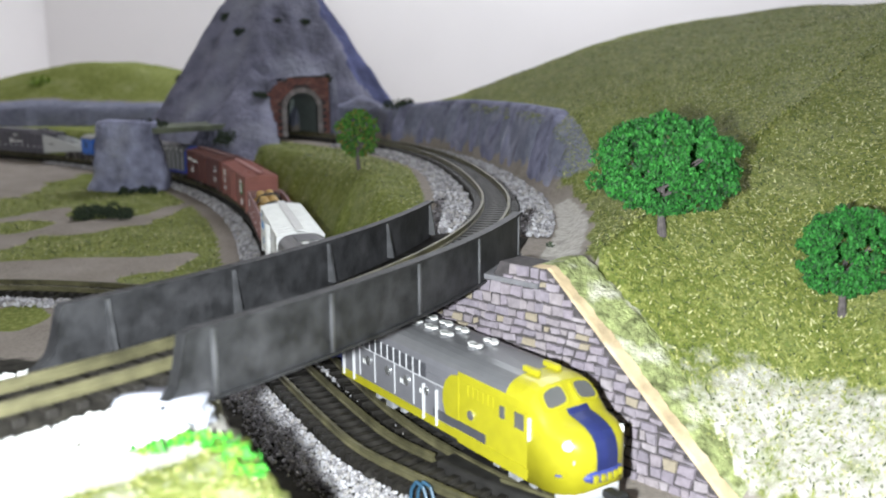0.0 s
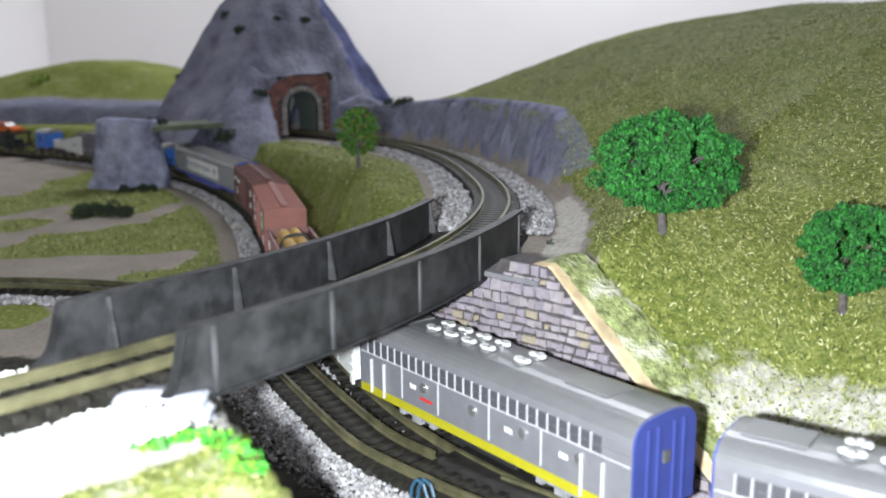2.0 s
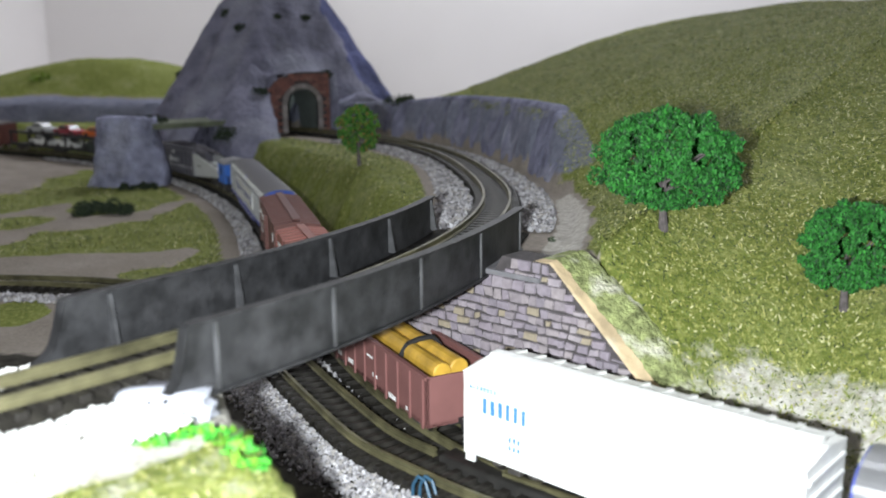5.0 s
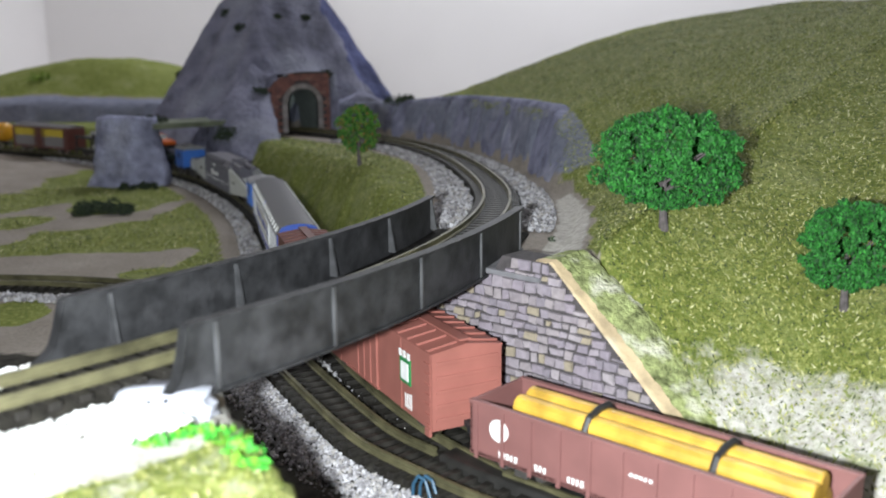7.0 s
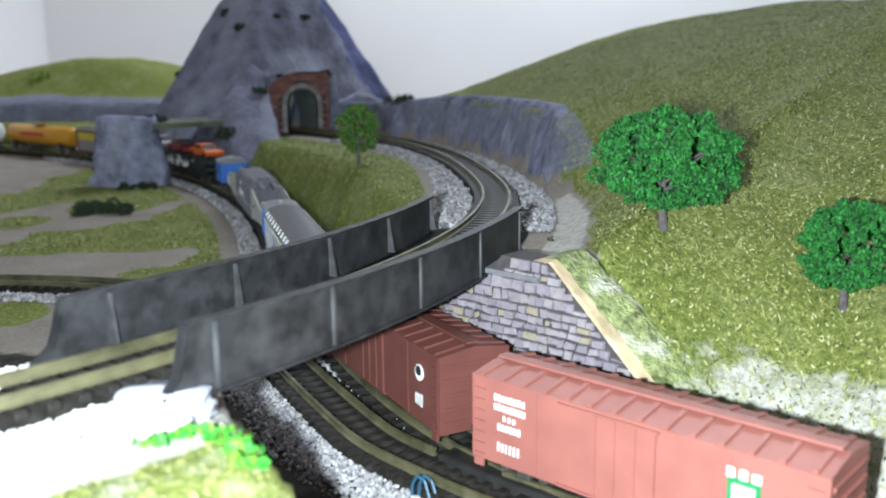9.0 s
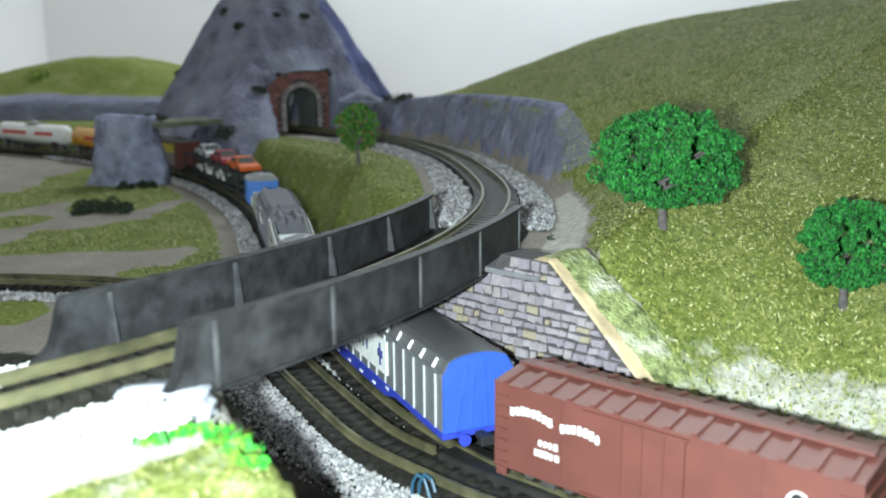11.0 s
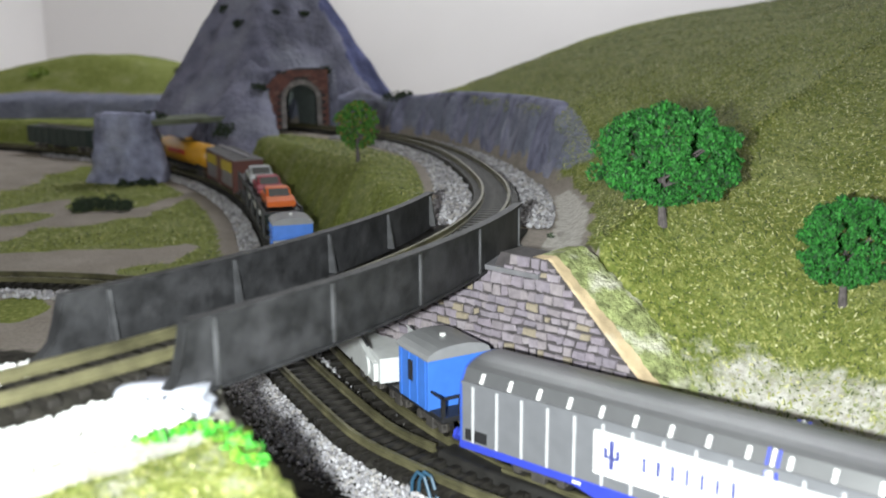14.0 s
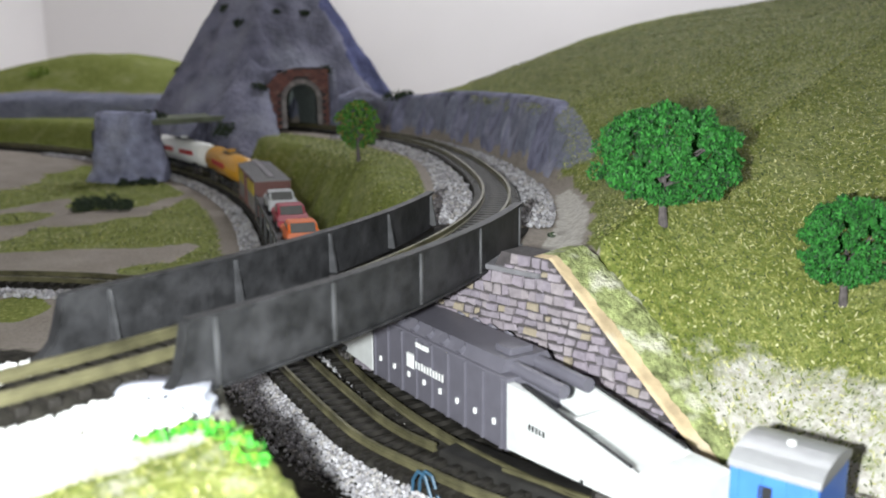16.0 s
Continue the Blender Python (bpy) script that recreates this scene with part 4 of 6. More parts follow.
shrub(-0.0323, 0.7016, height(-0.0323, 0.7016) - 0.002, 0.026, 0.008, 35, LEAF_DARK, "dark shrub on the rock ledge", 420)
shrub(-0.4350, 1.00, 0.058, 0.018, 0.024, 41, LEAF_LIME, "round yellow-green bush on the far hill", 700, 0.002, "bush")
for i, (x, y) in enumerate(((-0.0473, 0.1366), (-0.0427, 0.1392), (-0.0365, 0.1365), (-0.0325, 0.1335), (-0.0300, 0.1290))):
    shrub(x, y, height(x, y) - 0.001, 0.005, 0.0035, 50 + i, LEAF_VIVID, "vivid green leafy tuft on the embankment", 44, 0.0012, "leaf_tuft")
shrub(-0.0885, 0.1700, height(-0.0885, 0.17), 0.010, 0.008, 60, LEAF_OLD, "faded green tuft beside the upper track", 200, 0.001, "leaf_tuft")
shrub(0.0300, 0.2426, 0.0440, 0.0022, 0.0012, 61, LEAF_DARK, "tiny green leaf scrap on the path", 14, 0.0007, "leaf_scrap")


def edge_strip(name, label, lanes, mat, sway):
    """A strip along the sloping top of the stone wall."""
    vs, fs = [], []
    st = np.linspace(-0.004, W1 + 0.004, 60)
    n = len(lanes)
    for i, s in enumerate(st):
        zt = wall_cap(s) + 0.0003
        wv = sway * (math.sin(i * 0.9) + math.sin(i * 2.3))
        for j, (d, dz) in enumerate(lanes):
            vs.append(wall_point(s, d + (wv if j else 0), zt + dz * min(1.0, max(0.05, (s + 0.004) / 0.024))))
    for i in range(len(st) - 1):
        for j in range(n - 1):
            a, b = i * n + j, i * n + j + 1
            fs.append((a, b, b + n, a + n))
    tagged(new(name, mesh_of(name, vs, fs, [mat], True)), label, "wall edge", kind="structure")


edge_strip("trim", "raw beige plaster edge on top of the stone wall", [(-0.0005, -0.0005), (-0.0005, 0.0001), (0.0008, 0.0005), (0.0030, 0.0016)], CARD, 0.0003)
edge_strip("bank_edge", "sandy soil bank behind the stone wall", [(0.0010, -0.0001), (0.0036, 0.0012), (0.0075, 0.0032), (0.0115, 0.0052), (0.0150, 0.0050)], PALE_SOIL, 0.0005)


def wires():
    t = thing("wire_loop", "two blue wires looping out of the siding", "wire")
    for k, off in enumerate((0.0, 0.0016)):
        bm = bmesh.new()
        pts = [Vector((-0.0075 + off, 0.1890, -0.006)), Vector((-0.0071 + off, 0.1893, -0.0012)), Vector((-0.0060 + off, 0.1889, 0.0010)), Vector((-0.0044 + off, 0.1880, 0.0002)), Vector((-0.0026 + off, 0.1850, -0.0050))]
        for a, b in zip(pts[:-1], pts[1:]):
            add_rod(bm, a, b, 0.0004, 8)
        part("wire", bm, WIRE, t)


wires()


def abutment_cap():
    me = bpy.data.meshes.new("abutment_cap")
    bm = box(-0.012, 0.020, -0.001, 0.012, 0.0372, 0.0386, 0.0003)
    for v in bm.verts:
        p = WALL_A + WALL_U * (v.co.x - 0.022) + WALL_N * v.co.y
        v.co.x, v.co.y = p[0], p[1]
    bm.to_mesh(me)
    bm.free()
    me.materials.append(CAP)
    tagged(new("abutment_cap", me), "grey flat stone cap under the bridge end", "stone slab")


CAP = material("grey_cap_stone", (0.17, 0.165, 0.18), rough=0.85, spread=0.3, scale=200.0, bump=0.4)
abutment_cap()


def rock_face(name, label, ss, xx, yy, zz, s0, s1, side, foot, lip, seed, taper=0.0, mat=ROCK):
    """A rough rock face that follows a track and ends in the ground above it."""
    st = np.arange(s0, s1, 0.0028)
    lanes = np.linspace(0.0, 1.0, 15)
    px, py, pz = [], [], []
    for s in st:
        x, y, z, h = along(s, ss, xx, yy, zz)
        for f in lanes:
            o = side * (foot + (lip - foot) * f)
            px.append(x - math.sin(h) * o)
            py.append(y + math.cos(h) * o)
            pz.append(z)
    px, py = np.array(px), np.array(py)
    tops = terrain(px, py)[0].reshape(len(st), -1)
    crown = np.maximum(tops[:, -1], tops[:, -2])
    foot_z = np.array([along(s, ss, xx, yy, zz)[2] - 0.0065 for s in st])
    crown = foot_z + (crown - foot_z) * smooth(s0, s0 + taper, st) if taper else crown
    vs, fs = [], []
    n = len(lanes)
    for i, s in enumerate(st):
        x, y, z, h = along(s, ss, xx, yy, zz)
        for j, f in enumerate(lanes):
            p = Vector((px[i * n + j], py[i * n + j], 0.0))
            up = min(1.0, (f / 0.62)) ** 0.75
            low = z - 0.0065
            p.z = low + (crown[i] + 0.0004 - low) * up if f < 0.95 else crown[i] - 0.0006
            w = noise.noise(Vector((p.x * 70, p.y * 70, p.z * 70 + seed))) * 0.0018 + noise.noise(Vector((p.x * 120, p.y * 120, p.z * 150 + seed))) * 0.0006
            k = math.sin(math.pi * min(1.0, f / 0.9))
            p.x += -math.sin(h) * side * w * k
            p.y += math.cos(h) * side * w * k
            p.z += 0.5 * w * k
            vs.append(p)
    for i in range(len(st) - 1):
        for j in range(n - 1):
            a, b = i * n + j, i * n + j + 1
            fs.append((a, b, b + n, a + n))
    tagged(new(name, mesh_of(name, vs, fs, [mat], True)), label, "rock face")


ROCK_CLIFF = material("streaked_plaster_rock", (0.22, 0.225, 0.325), rough=0.95, spread=0.45, scale=75.0, bump=0.9, bump_scale=260.0, wear=(0.46, 0.47, 0.55), wear_amount=0.9, spec=0.2, dist=0.003)
rock_face("rock_cutting", "dark blue-grey plaster rock cutting beside the lower track", S1, X1, Y1, Z1, -0.46, -0.075, 1, 0.0108, 0.0180, 1.0)
rock_face("rock_cliff", "blue-grey plaster rock cliff behind the curved track", S3, X3, Y3, Z3, 0.165, 0.545, -1, 0.0280, 0.0470, 5.0, 0.09, ROCK_CLIFF)
# ---------- train ----------
HW = 0.0097


def along1(s):
    return along(s, S1, X1, Y1, Z1)


GO_T = [0.0, 0.3, 0.6, 0.9, 1.2, 1.5, 2.2, 3.0, 3.5, 4.2, 6.3, 7.0, 8.3, 9.0, 11.3, 12.5, 14.5, 16.0]
GO_S = [-0.0180, 0.0030, 0.0245, 0.0440, 0.0625, 0.0805, 0.1145, 0.1480, 0.1685, 0.1985, 0.2970, 0.3290, 0.3880, 0.4200, 0.5270, 0.5840, 0.6780, 0.7480]


def gone(t):
    """How far the train has gone along its line; it slows a little at first."""
    d = 0.35
    return float(np.mean(np.interp(np.clip(np.linspace(t - d, t + d, 9), 0, 16), GO_T, GO_S))) if d < t < 16 - d else float(np.interp(t, GO_T, GO_S))


def ride(t, rear, front):
    """Pose of a car whose ends are at these places of the line at the start."""
    go = gone(t)
    mid, half = (rear + front) / 2 + go, (front - rear) / 2
    xa, ya, za, _ = along1(mid - 0.7 * half)
    xb, yb, zb, _ = along1(mid + 0.7 * half)
    d = Vector((xb - xa, yb - ya, zb - za))
    return pose((xa + xb) / 2, (ya + yb) / 2, (za + zb) / 2, 0, -math.degrees(math.atan2(d.z, math.hypot(d.x, d.y))), math.degrees(math.atan2(d.y, d.x)))


CARS = []


def car(name, label, rear, front, category="train car", group="train", shift=0.0, lift=0.0):
    t = thing(name, label, category, group)
    CARS.append((t, rear, front, shift, lift))
    return t


BLACK = plain("black_plastic", (0.018, 0.018, 0.02), rough=0.5)
TRUCKM = material("cast_truck_plastic", (0.05, 0.045, 0.042), rough=0.6, spread=0.3, bump=0.2)
TRUCK_GREY = material("grey_truck_plastic", (0.26, 0.26, 0.27), rough=0.5, spread=0.3, bump=0.2)
STEEL = plain("bright_wheel_steel", (0.45, 0.43, 0.40), rough=0.3, metal=1.0)
WHITE_DECAL = plain("white_decal", (0.80, 0.80, 0.80), rough=0.5)
GREY_LOCO = plain("silver_grey_paint", (0.16, 0.158, 0.175), rough=0.32, spec=0.6)
ROOF_LOCO = plain("silver_roof_paint", (0.125, 0.125, 0.132), rough=0.30, spec=0.7)
YELLOW = plain("loco_yellow", (0.37, 0.335, 0.016), rough=0.35)
BLUE_LOCO = plain("loco_blue", (0.045, 0.06, 0.23), rough=0.35)
CHROME = plain("chrome_fan", (0.75, 0.75, 0.76), rough=0.25, metal=0.9)
GLASS = plain("dark_window_glass", (0.10, 0.10, 0.10), rough=0.22, spec=0.6)
LENS = plain("lamp_lens", (0.80, 0.80, 0.78), rough=0.1)
WHITE_BODY = plain("white_body", (0.82, 0.82, 0.81), rough=0.4)
OXIDE = material("oxide_red_body", (0.29, 0.105, 0.085), rough=0.55, spread=0.1, scale=120.0, bump=0.06)
OXIDE_DARK = material("dark_oxide_body", (0.125, 0.042, 0.034), rough=0.5, spread=0.1, scale=120.0, bump=0.06)
MAROON = material("maroon_gondola", (0.19, 0.085, 0.08), rough=0.5, spread=0.1, scale=120.0, bump=0.06)
GREEN_DECAL = plain("green_decal", (0.02, 0.20, 0.06), rough=0.5)
BLUE_DECAL = plain("blue_decal", (0.05, 0.20, 0.45), rough=0.5)
DARK_DECAL = plain("dark_blue_decal", (0.05, 0.06, 0.22), rough=0.5)
RED_DECAL = plain("red_decal", (0.50, 0.03, 0.03), rough=0.5)
POLE = material("varnished_pole", (0.50, 0.30, 0.045), rough=0.4, spread=0.35, scale=160.0, bump=0.25)
VAN_GREY = plain("van_grey", (0.145, 0.147, 0.16), rough=0.4)
VAN_ROOF = plain("van_roof", (0.085, 0.085, 0.09), rough=0.38, spec=0.6)
VAN_BLUE = plain("van_blue", (0.035, 0.055, 0.42), rough=0.35)
VAN_END = plain("van_end_blue", (0.04, 0.095, 0.44), rough=0.35)
CABIN_BLUE = plain("cabin_blue", (0.05, 0.17, 0.58), rough=0.4)
CABIN_ROOF = plain("cabin_roof", (0.24, 0.24, 0.25), rough=0.3)
CAST_WHITE = plain("cast_white", (0.58, 0.59, 0.59), rough=0.45)
TRAFO = plain("transformer_grey", (0.115, 0.11, 0.135), rough=0.45)
TANK_YELLOW = plain("tank_yellow", (0.62, 0.30, 0.02), rough=0.35)
ORANGE = plain("toy_orange", (0.62, 0.12, 0.01), rough=0.55)
TOY_RED = plain("toy_red", (0.30, 0.03, 0.05), rough=0.55)
TOY_SILVER = plain("toy_silver", (0.40, 0.41, 0.42), rough=0.5)
REEFER_YELLOW = plain("panel_yellow", (0.55, 0.42, 0.02), rough=0.4)
REEFER_GREY = plain("panel_grey", (0.20, 0.19, 0.20), rough=0.4)
HOPPER_GREEN = plain("hopper_green", (0.03, 0.045, 0.04), rough=0.5)


def truck(parent, x, half=0.0052, mat=TRUCKM):
    bm = bmesh.new()
    for sg in (-1, 1):
        y = sg * 0.0062
        add_box(bm, x - half - 0.001, x + half + 0.001, y - 0.0006, y + 0.0006, 0.0022, 0.0036, 0.0002)
        add_box(bm, x - 0.0018, x + 0.0018, y - 0.0008, y + 0.0008, 0.0008, 0.0042, 0.0002)
        for k in (-1, 1):
            add_box(bm, x + k * half - 0.0010, x + k * half + 0.0010, y - 0.0008, y + 0.0008, 0.0014, 0.0034, 0.0002)
    add_box(bm, x - 0.0012, x + 0.0012, -0.0062, 0.0062, 0.0024, 0.0042)
    t = part("truck", bm, mat, parent, "dark cast truck frame")
    for k in (-1, 1):
        for sg in (-1, 1):
            bm = bmesh.new()
            add_rod(bm, (x + k * half, sg * 0.0044, 0.0026), (x + k * half, sg * 0.0056, 0.0026), 0.0026, 16)
            part("wheel", bm, STEEL, t, "steel wheel")
    return t


def couplers(parent, L):
    for k in (-1, 1):
        bm = bmesh.new()
        add_box(bm, min(k * L, k * (L + 0.0035)), max(k * L, k * (L + 0.0035)), -0.0011, 0.0011, 0.0040, 0.0056, 0.0003)
        add_box(bm, min(k * (L + 0.003), k * (L + 0.0052)), max(k * (L + 0.003), k * (L + 0.0052)), -0.0020, 0.0016, 0.0036, 0.0060, 0.0004)
        part("coupler", bm, BLACK, parent, "black knuckle coupler")


def decal_bars(parent, name, x0, z0, n, w, h, mat, y=-HW, gap=0.35, seed=0, arc=0.0, label=""):
    """A row of plain upright bars on the side of a car."""
    rs = random.Random(seed + n)
    y0, y1 = min(y, y - math.copysign(0.00012, -y)), max(y, y - math.copysign(0.00012, -y))
    bm = bmesh.new()
    for i in range(n):
        u = (i + 0.5) / n
        dz = arc * (1 - (2 * u - 1) ** 2)
        a = x0 + i * w
        b = a + w * (1 - gap) * rs.uniform(0.75, 1.0)
        hh = h * rs.uniform(0.85, 1.0)
        if w >= 0.0014:
            part(name[:-1] if name.endswith("s") else name, box(a, b, y0, y1, z0 + dz, z0 + dz + hh), mat, parent, label)
        else:
            add_box(bm, a, b, y0, y1, z0 + dz, z0 + dz + hh)
    if w >= 0.0014:
        bm.free()
        return None
    return tagged(part(name, bm, mat, parent, label), kind="stuff")


def disc(parent, name, x, z, r, mat, y=-HW, t=0.0002, label="", seg=24):
    bm = bmesh.new()
    add_rod(bm, (x, y + 0.0001, z), (x, y - t, z), r, seg)
    return part(name, bm, mat, parent, label)


def patch_on(parent, name, x0, x1, z0, z1, mat, y=-HW, t=0.00015, label="", bevel=0.0):
    return part(name, box(x0, x1, y - t, y + 0.0001, z0, z1, bevel), mat, parent, label)


def underframe(t, L, trucks=True, mat=BLACK):
    bm = box(-L + 0.001, L - 0.001, -0.0035, 0.0035, 0.0034, 0.0050)
    add_box(bm, -0.010, 0.004, -0.0060, 0.0060, 0.0018, 0.0040, 0.0004)
    part("underframe", bm, mat, t, "black underframe")
    if trucks:
        for k in (-1, 1):
            truck(t, k * (L - 0.0125))
    couplers(t, L)


def boxcar(label, rear, front, body, roof_mat, walk_on=True, name="boxcar"):
    t = car(name, label, rear, front, "boxcar")
    L = (front - rear) / 2
    zb, ze, zp = 0.0040, 0.0234, 0.0252
    part("body", extrude_x([(-HW, zb), (HW, zb), (HW, ze), (-HW, ze)], -L, L), body, t)
    part("roof", extrude_x([(-HW - 0.0003, ze), (HW + 0.0003, ze), (HW + 0.0003, ze + 0.0003), (0, zp), (-HW - 0.0003, ze + 0.0003)], -L, L), roof_mat, t)
    n = 14
    for i in range(n):
        x = -L + (i + 0.5) * 2 * L / n
        for sg in (-1, 1):
            bm = bmesh.new()
            q = [bm.verts.new((x + dx, sg * yy, z)) for dx in (-0.0006, 0.0006) for yy, z in ((0.0016, zp - 0.0002), (HW, ze + 0.0004), (HW, ze + 0.0009), (0.0016, zp + 0.0003))]
            for f in ((0, 1, 2, 3), (7, 6, 5, 4), (0, 4, 5, 1), (1, 5, 6, 2), (2, 6, 7, 3), (3, 7, 4, 0)):
                bm.faces.new([q[j] for j in f])
            bmesh.ops.recalc_face_normals(bm, faces=bm.faces)
            part("roof_rib", bm, roof_mat, t)
    if walk_on:
        part("running_board", box(-L + 0.001, L - 0.001, -0.0017, 0.0017, zp + 0.0004, zp + 0.0009, 0.0001), roof_mat, t)
    for sg in (-1, 1):
        d = part("door", box(-0.0068, 0.0068, min(sg * HW, sg * (HW + 0.0004)), max(sg * HW, sg * (HW + 0.0004)), zb + 0.0006, ze - 0.0012, 0.0001), body, t)
        bm = bmesh.new()
        for x in (-0.0068, -0.0023, 0.0023, 0.0066):
            add_box(bm, x - 0.0001, x + 0.0003, min(sg * (HW + 0.0003), sg * (HW + 0.0007)), max(sg * (HW + 0.0003), sg * (HW + 0.0007)), zb + 0.0006, ze - 0.0012)
        part("door_rib", bm, body, d)
        for z in (zb + 0.0003, ze - 0.0010):
            part("door_rail", box(-0.016, 0.0075, min(sg * HW, sg * (HW + 0.0007)), max(sg * HW, sg * (HW + 0.0007)), z, z + 0.0005), body, t)
        for x in (-L + 0.0002, L - 0.0010, -L * 0.55, L * 0.55):
            part("side_seam", box(x, x + 0.0003, min(sg * HW, sg * (HW + 0.0002)), max(sg * HW, sg * (HW + 0.0002)), zb, ze), body, t)
        for x in (-L + 0.0010, L - 0.0038):
            for i in range(7):
                part("ladder_rung", box(x, x + 0.0028, min(sg * HW, sg * (HW + 0.0005)), max(sg * HW, sg * (HW + 0.0005)), zb + 0.0012 + i * 0.0026, zb + 0.0014 + i * 0.0026), body, t)
        for x in (-L + 0.0008, L - 0.0036):
            part("step", box(x, x + 0.0026, sg * HW - 0.0004, sg * HW + 0.0004, 0.0022, zb + 0.0002, 0.0001), body, t)
    for k in (-1, 1):
        for i in range(5):
            z = zb + 0.0022 + i * 0.0036
            part("end_rib", box(min(k * L, k * (L + 0.0005)), max(k * L, k * (L + 0.0005)), -HW + 0.001, HW - 0.001, z, z + 0.0010, 0.0002), body, t)
    underframe(t, L)
    return t, L


def loco_profile(w=HW, ze=0.0205, zp=0.0258, zb=0.0048, n=7):
    pts = [(-w, zb), (w, zb), (w, ze)]
    for i in range(1, n):
        a = math.pi / 2 * i / n
        pts.append((w * math.cos(a) ** 0.62, ze + (zp - ze) * math.sin(a) ** 0.85))
    pts.append((0, zp))
    left = [(-y, z) for y, z in pts[3:-1]][::-1]
    return pts + left + [(-w, ze)]


def loco_sides(t, x0, x1, stripe=True):
    """Yellow sill stripe, louvres, portholes, doors and grab rails of a cab unit."""
    for sg in (-1, 1):
        y0, y1 = sorted((sg * HW, sg * (HW + 0.00025)))
        y2, y3 = sorted((sg * HW, sg * (HW + 0.0004)))
        if stripe:
            part("sill_stripe", box(x0, x1, y0, y1, 0.0050, 0.0072), YELLOW, t, "yellow sill stripe")
        n = int((x1 - x0 - 0.010) / 0.0031)
        for i in range(n):
            x = x0 + 0.004 + i * 0.0031
            lv = part("louvre", box(x, x + 0.0024, y0, y1, 0.0166, 0.0202, 0.0001), GREY_DARK, t)
            part("louvre_post", box(x - 0.0004, x - 0.0002, y2, y3, 0.0164, 0.0204), GREY_LIGHT, lv)
        part("belt_rail", box(x0, x1, y0, y1, 0.0182, 0.0184), GREY_LOCO, t)
        part("belt_rail", box(x0, x1, y0, y1, 0.0161, 0.0163), GREY_LIGHT, t)
        for f in (0.30, 0.50, 0.68, 0.86):
            x = x0 + (x1 - x0) * f
            p = disc(t, "porthole", x, 0.0132, 0.0013, GREY_LIGHT, sg * HW, 0.0003 * -sg if sg < 0 else 0.0)
            bm = bmesh.new()
            add_rod(bm, (x, sg * HW, 0.0132), (x, sg * (HW + 0.0004), 0.0132), 0.0014, 20)
            part("porthole_ring", bm, CHROME, p)
            bm = bmesh.new()
            add_rod(bm, (x, sg * HW, 0.0132), (x, sg * (HW + 0.0005), 0.0132), 0.0009, 20)
            part("porthole_glass", bm, GLASS, p)
        for f in (0.09, 0.90):
            x = x0 + (x1 - x0) * f
            d = part("side_door", box(x - 0.0022, x + 0.0022, y0, y1, 0.0078, 0.0160, 0.0001), GREY_LOCO, t)
            for k in (-1, 1):
                part("grab_rail", box(x + k * 0.0029 - 0.0002, x + k * 0.0029 + 0.0002, *sorted((sg * HW, sg * (HW + 0.0009))), 0.0056, 0.0150, 0.0002), GREY_LIGHT, d, "pale grab rail")
        for f in (0.2, 0.36, 0.56, 0.74):
            x = x0 + (x1 - x0) * f
            part("panel_seam", box(x, x + 0.0003, y0, y1, 0.0078, 0.0162), GREY_LIGHT, t)
        for f in (0.24, 0.62, 0.80):
            x = x0 + (x1 - x0) * f
            decal_bars(t, "number_bars", x, 0.0118, 3, 0.0009, 0.0014, WHITE_DECAL, sg * (HW + 0.0001))


GREY_DARK = plain("louvre_grey", (0.07, 0.07, 0.08), rough=0.4)
GREY_LIGHT = plain("pale_trim", (0.50, 0.50, 0.52), rough=0.35)


def roof_fans(t, xs, zt=0.0258):
    for x, kind in xs:
        if kind == "pair":
            for sg in (-1, 1):
                bm = bmesh.new()
                add_rod(bm, (x, sg * 0.0024, zt - 0.0005), (x, sg * 0.0024, zt + 0.0007), 0.0021, 20)
                f = part("roof_fan", bm, ROOF_LOCO, t)
                # diffuse white discs stand in for the bright glints on the fan
                bm = bmesh.new()
                for k in range(3):
                    add_rod(bm, (x + 0.0013 * (k - 1), sg * (0.0024 + 0.0006 * (k % 2)), zt + 0.0005), (x + 0.0013 * (k - 1), sg * (0.0024 + 0.0006 * (k % 2)), zt + 0.0010), 0.0011, 12)
                part("fan_glint", bm, WHITE_BODY, f, "white discs painted as the fan's glint")
        else:
            part("roof_hatch", box(x - 0.006, x + 0.006, -0.0042, 0.0042, zt - 0.0006, zt + 0.0004, 0.0002), ROOF_LOCO, t)


def loco_trucks(t, L):
    for k in (-1, 1):
        truck(t, k * (L - 0.022), 0.0065, TRUCK_GREY)
    part("fuel_tank", box(-0.012, 0.012, -0.0068, 0.0068, 0.0012, 0.0048, 0.0008), BLACK, t)
    couplers(t, L)


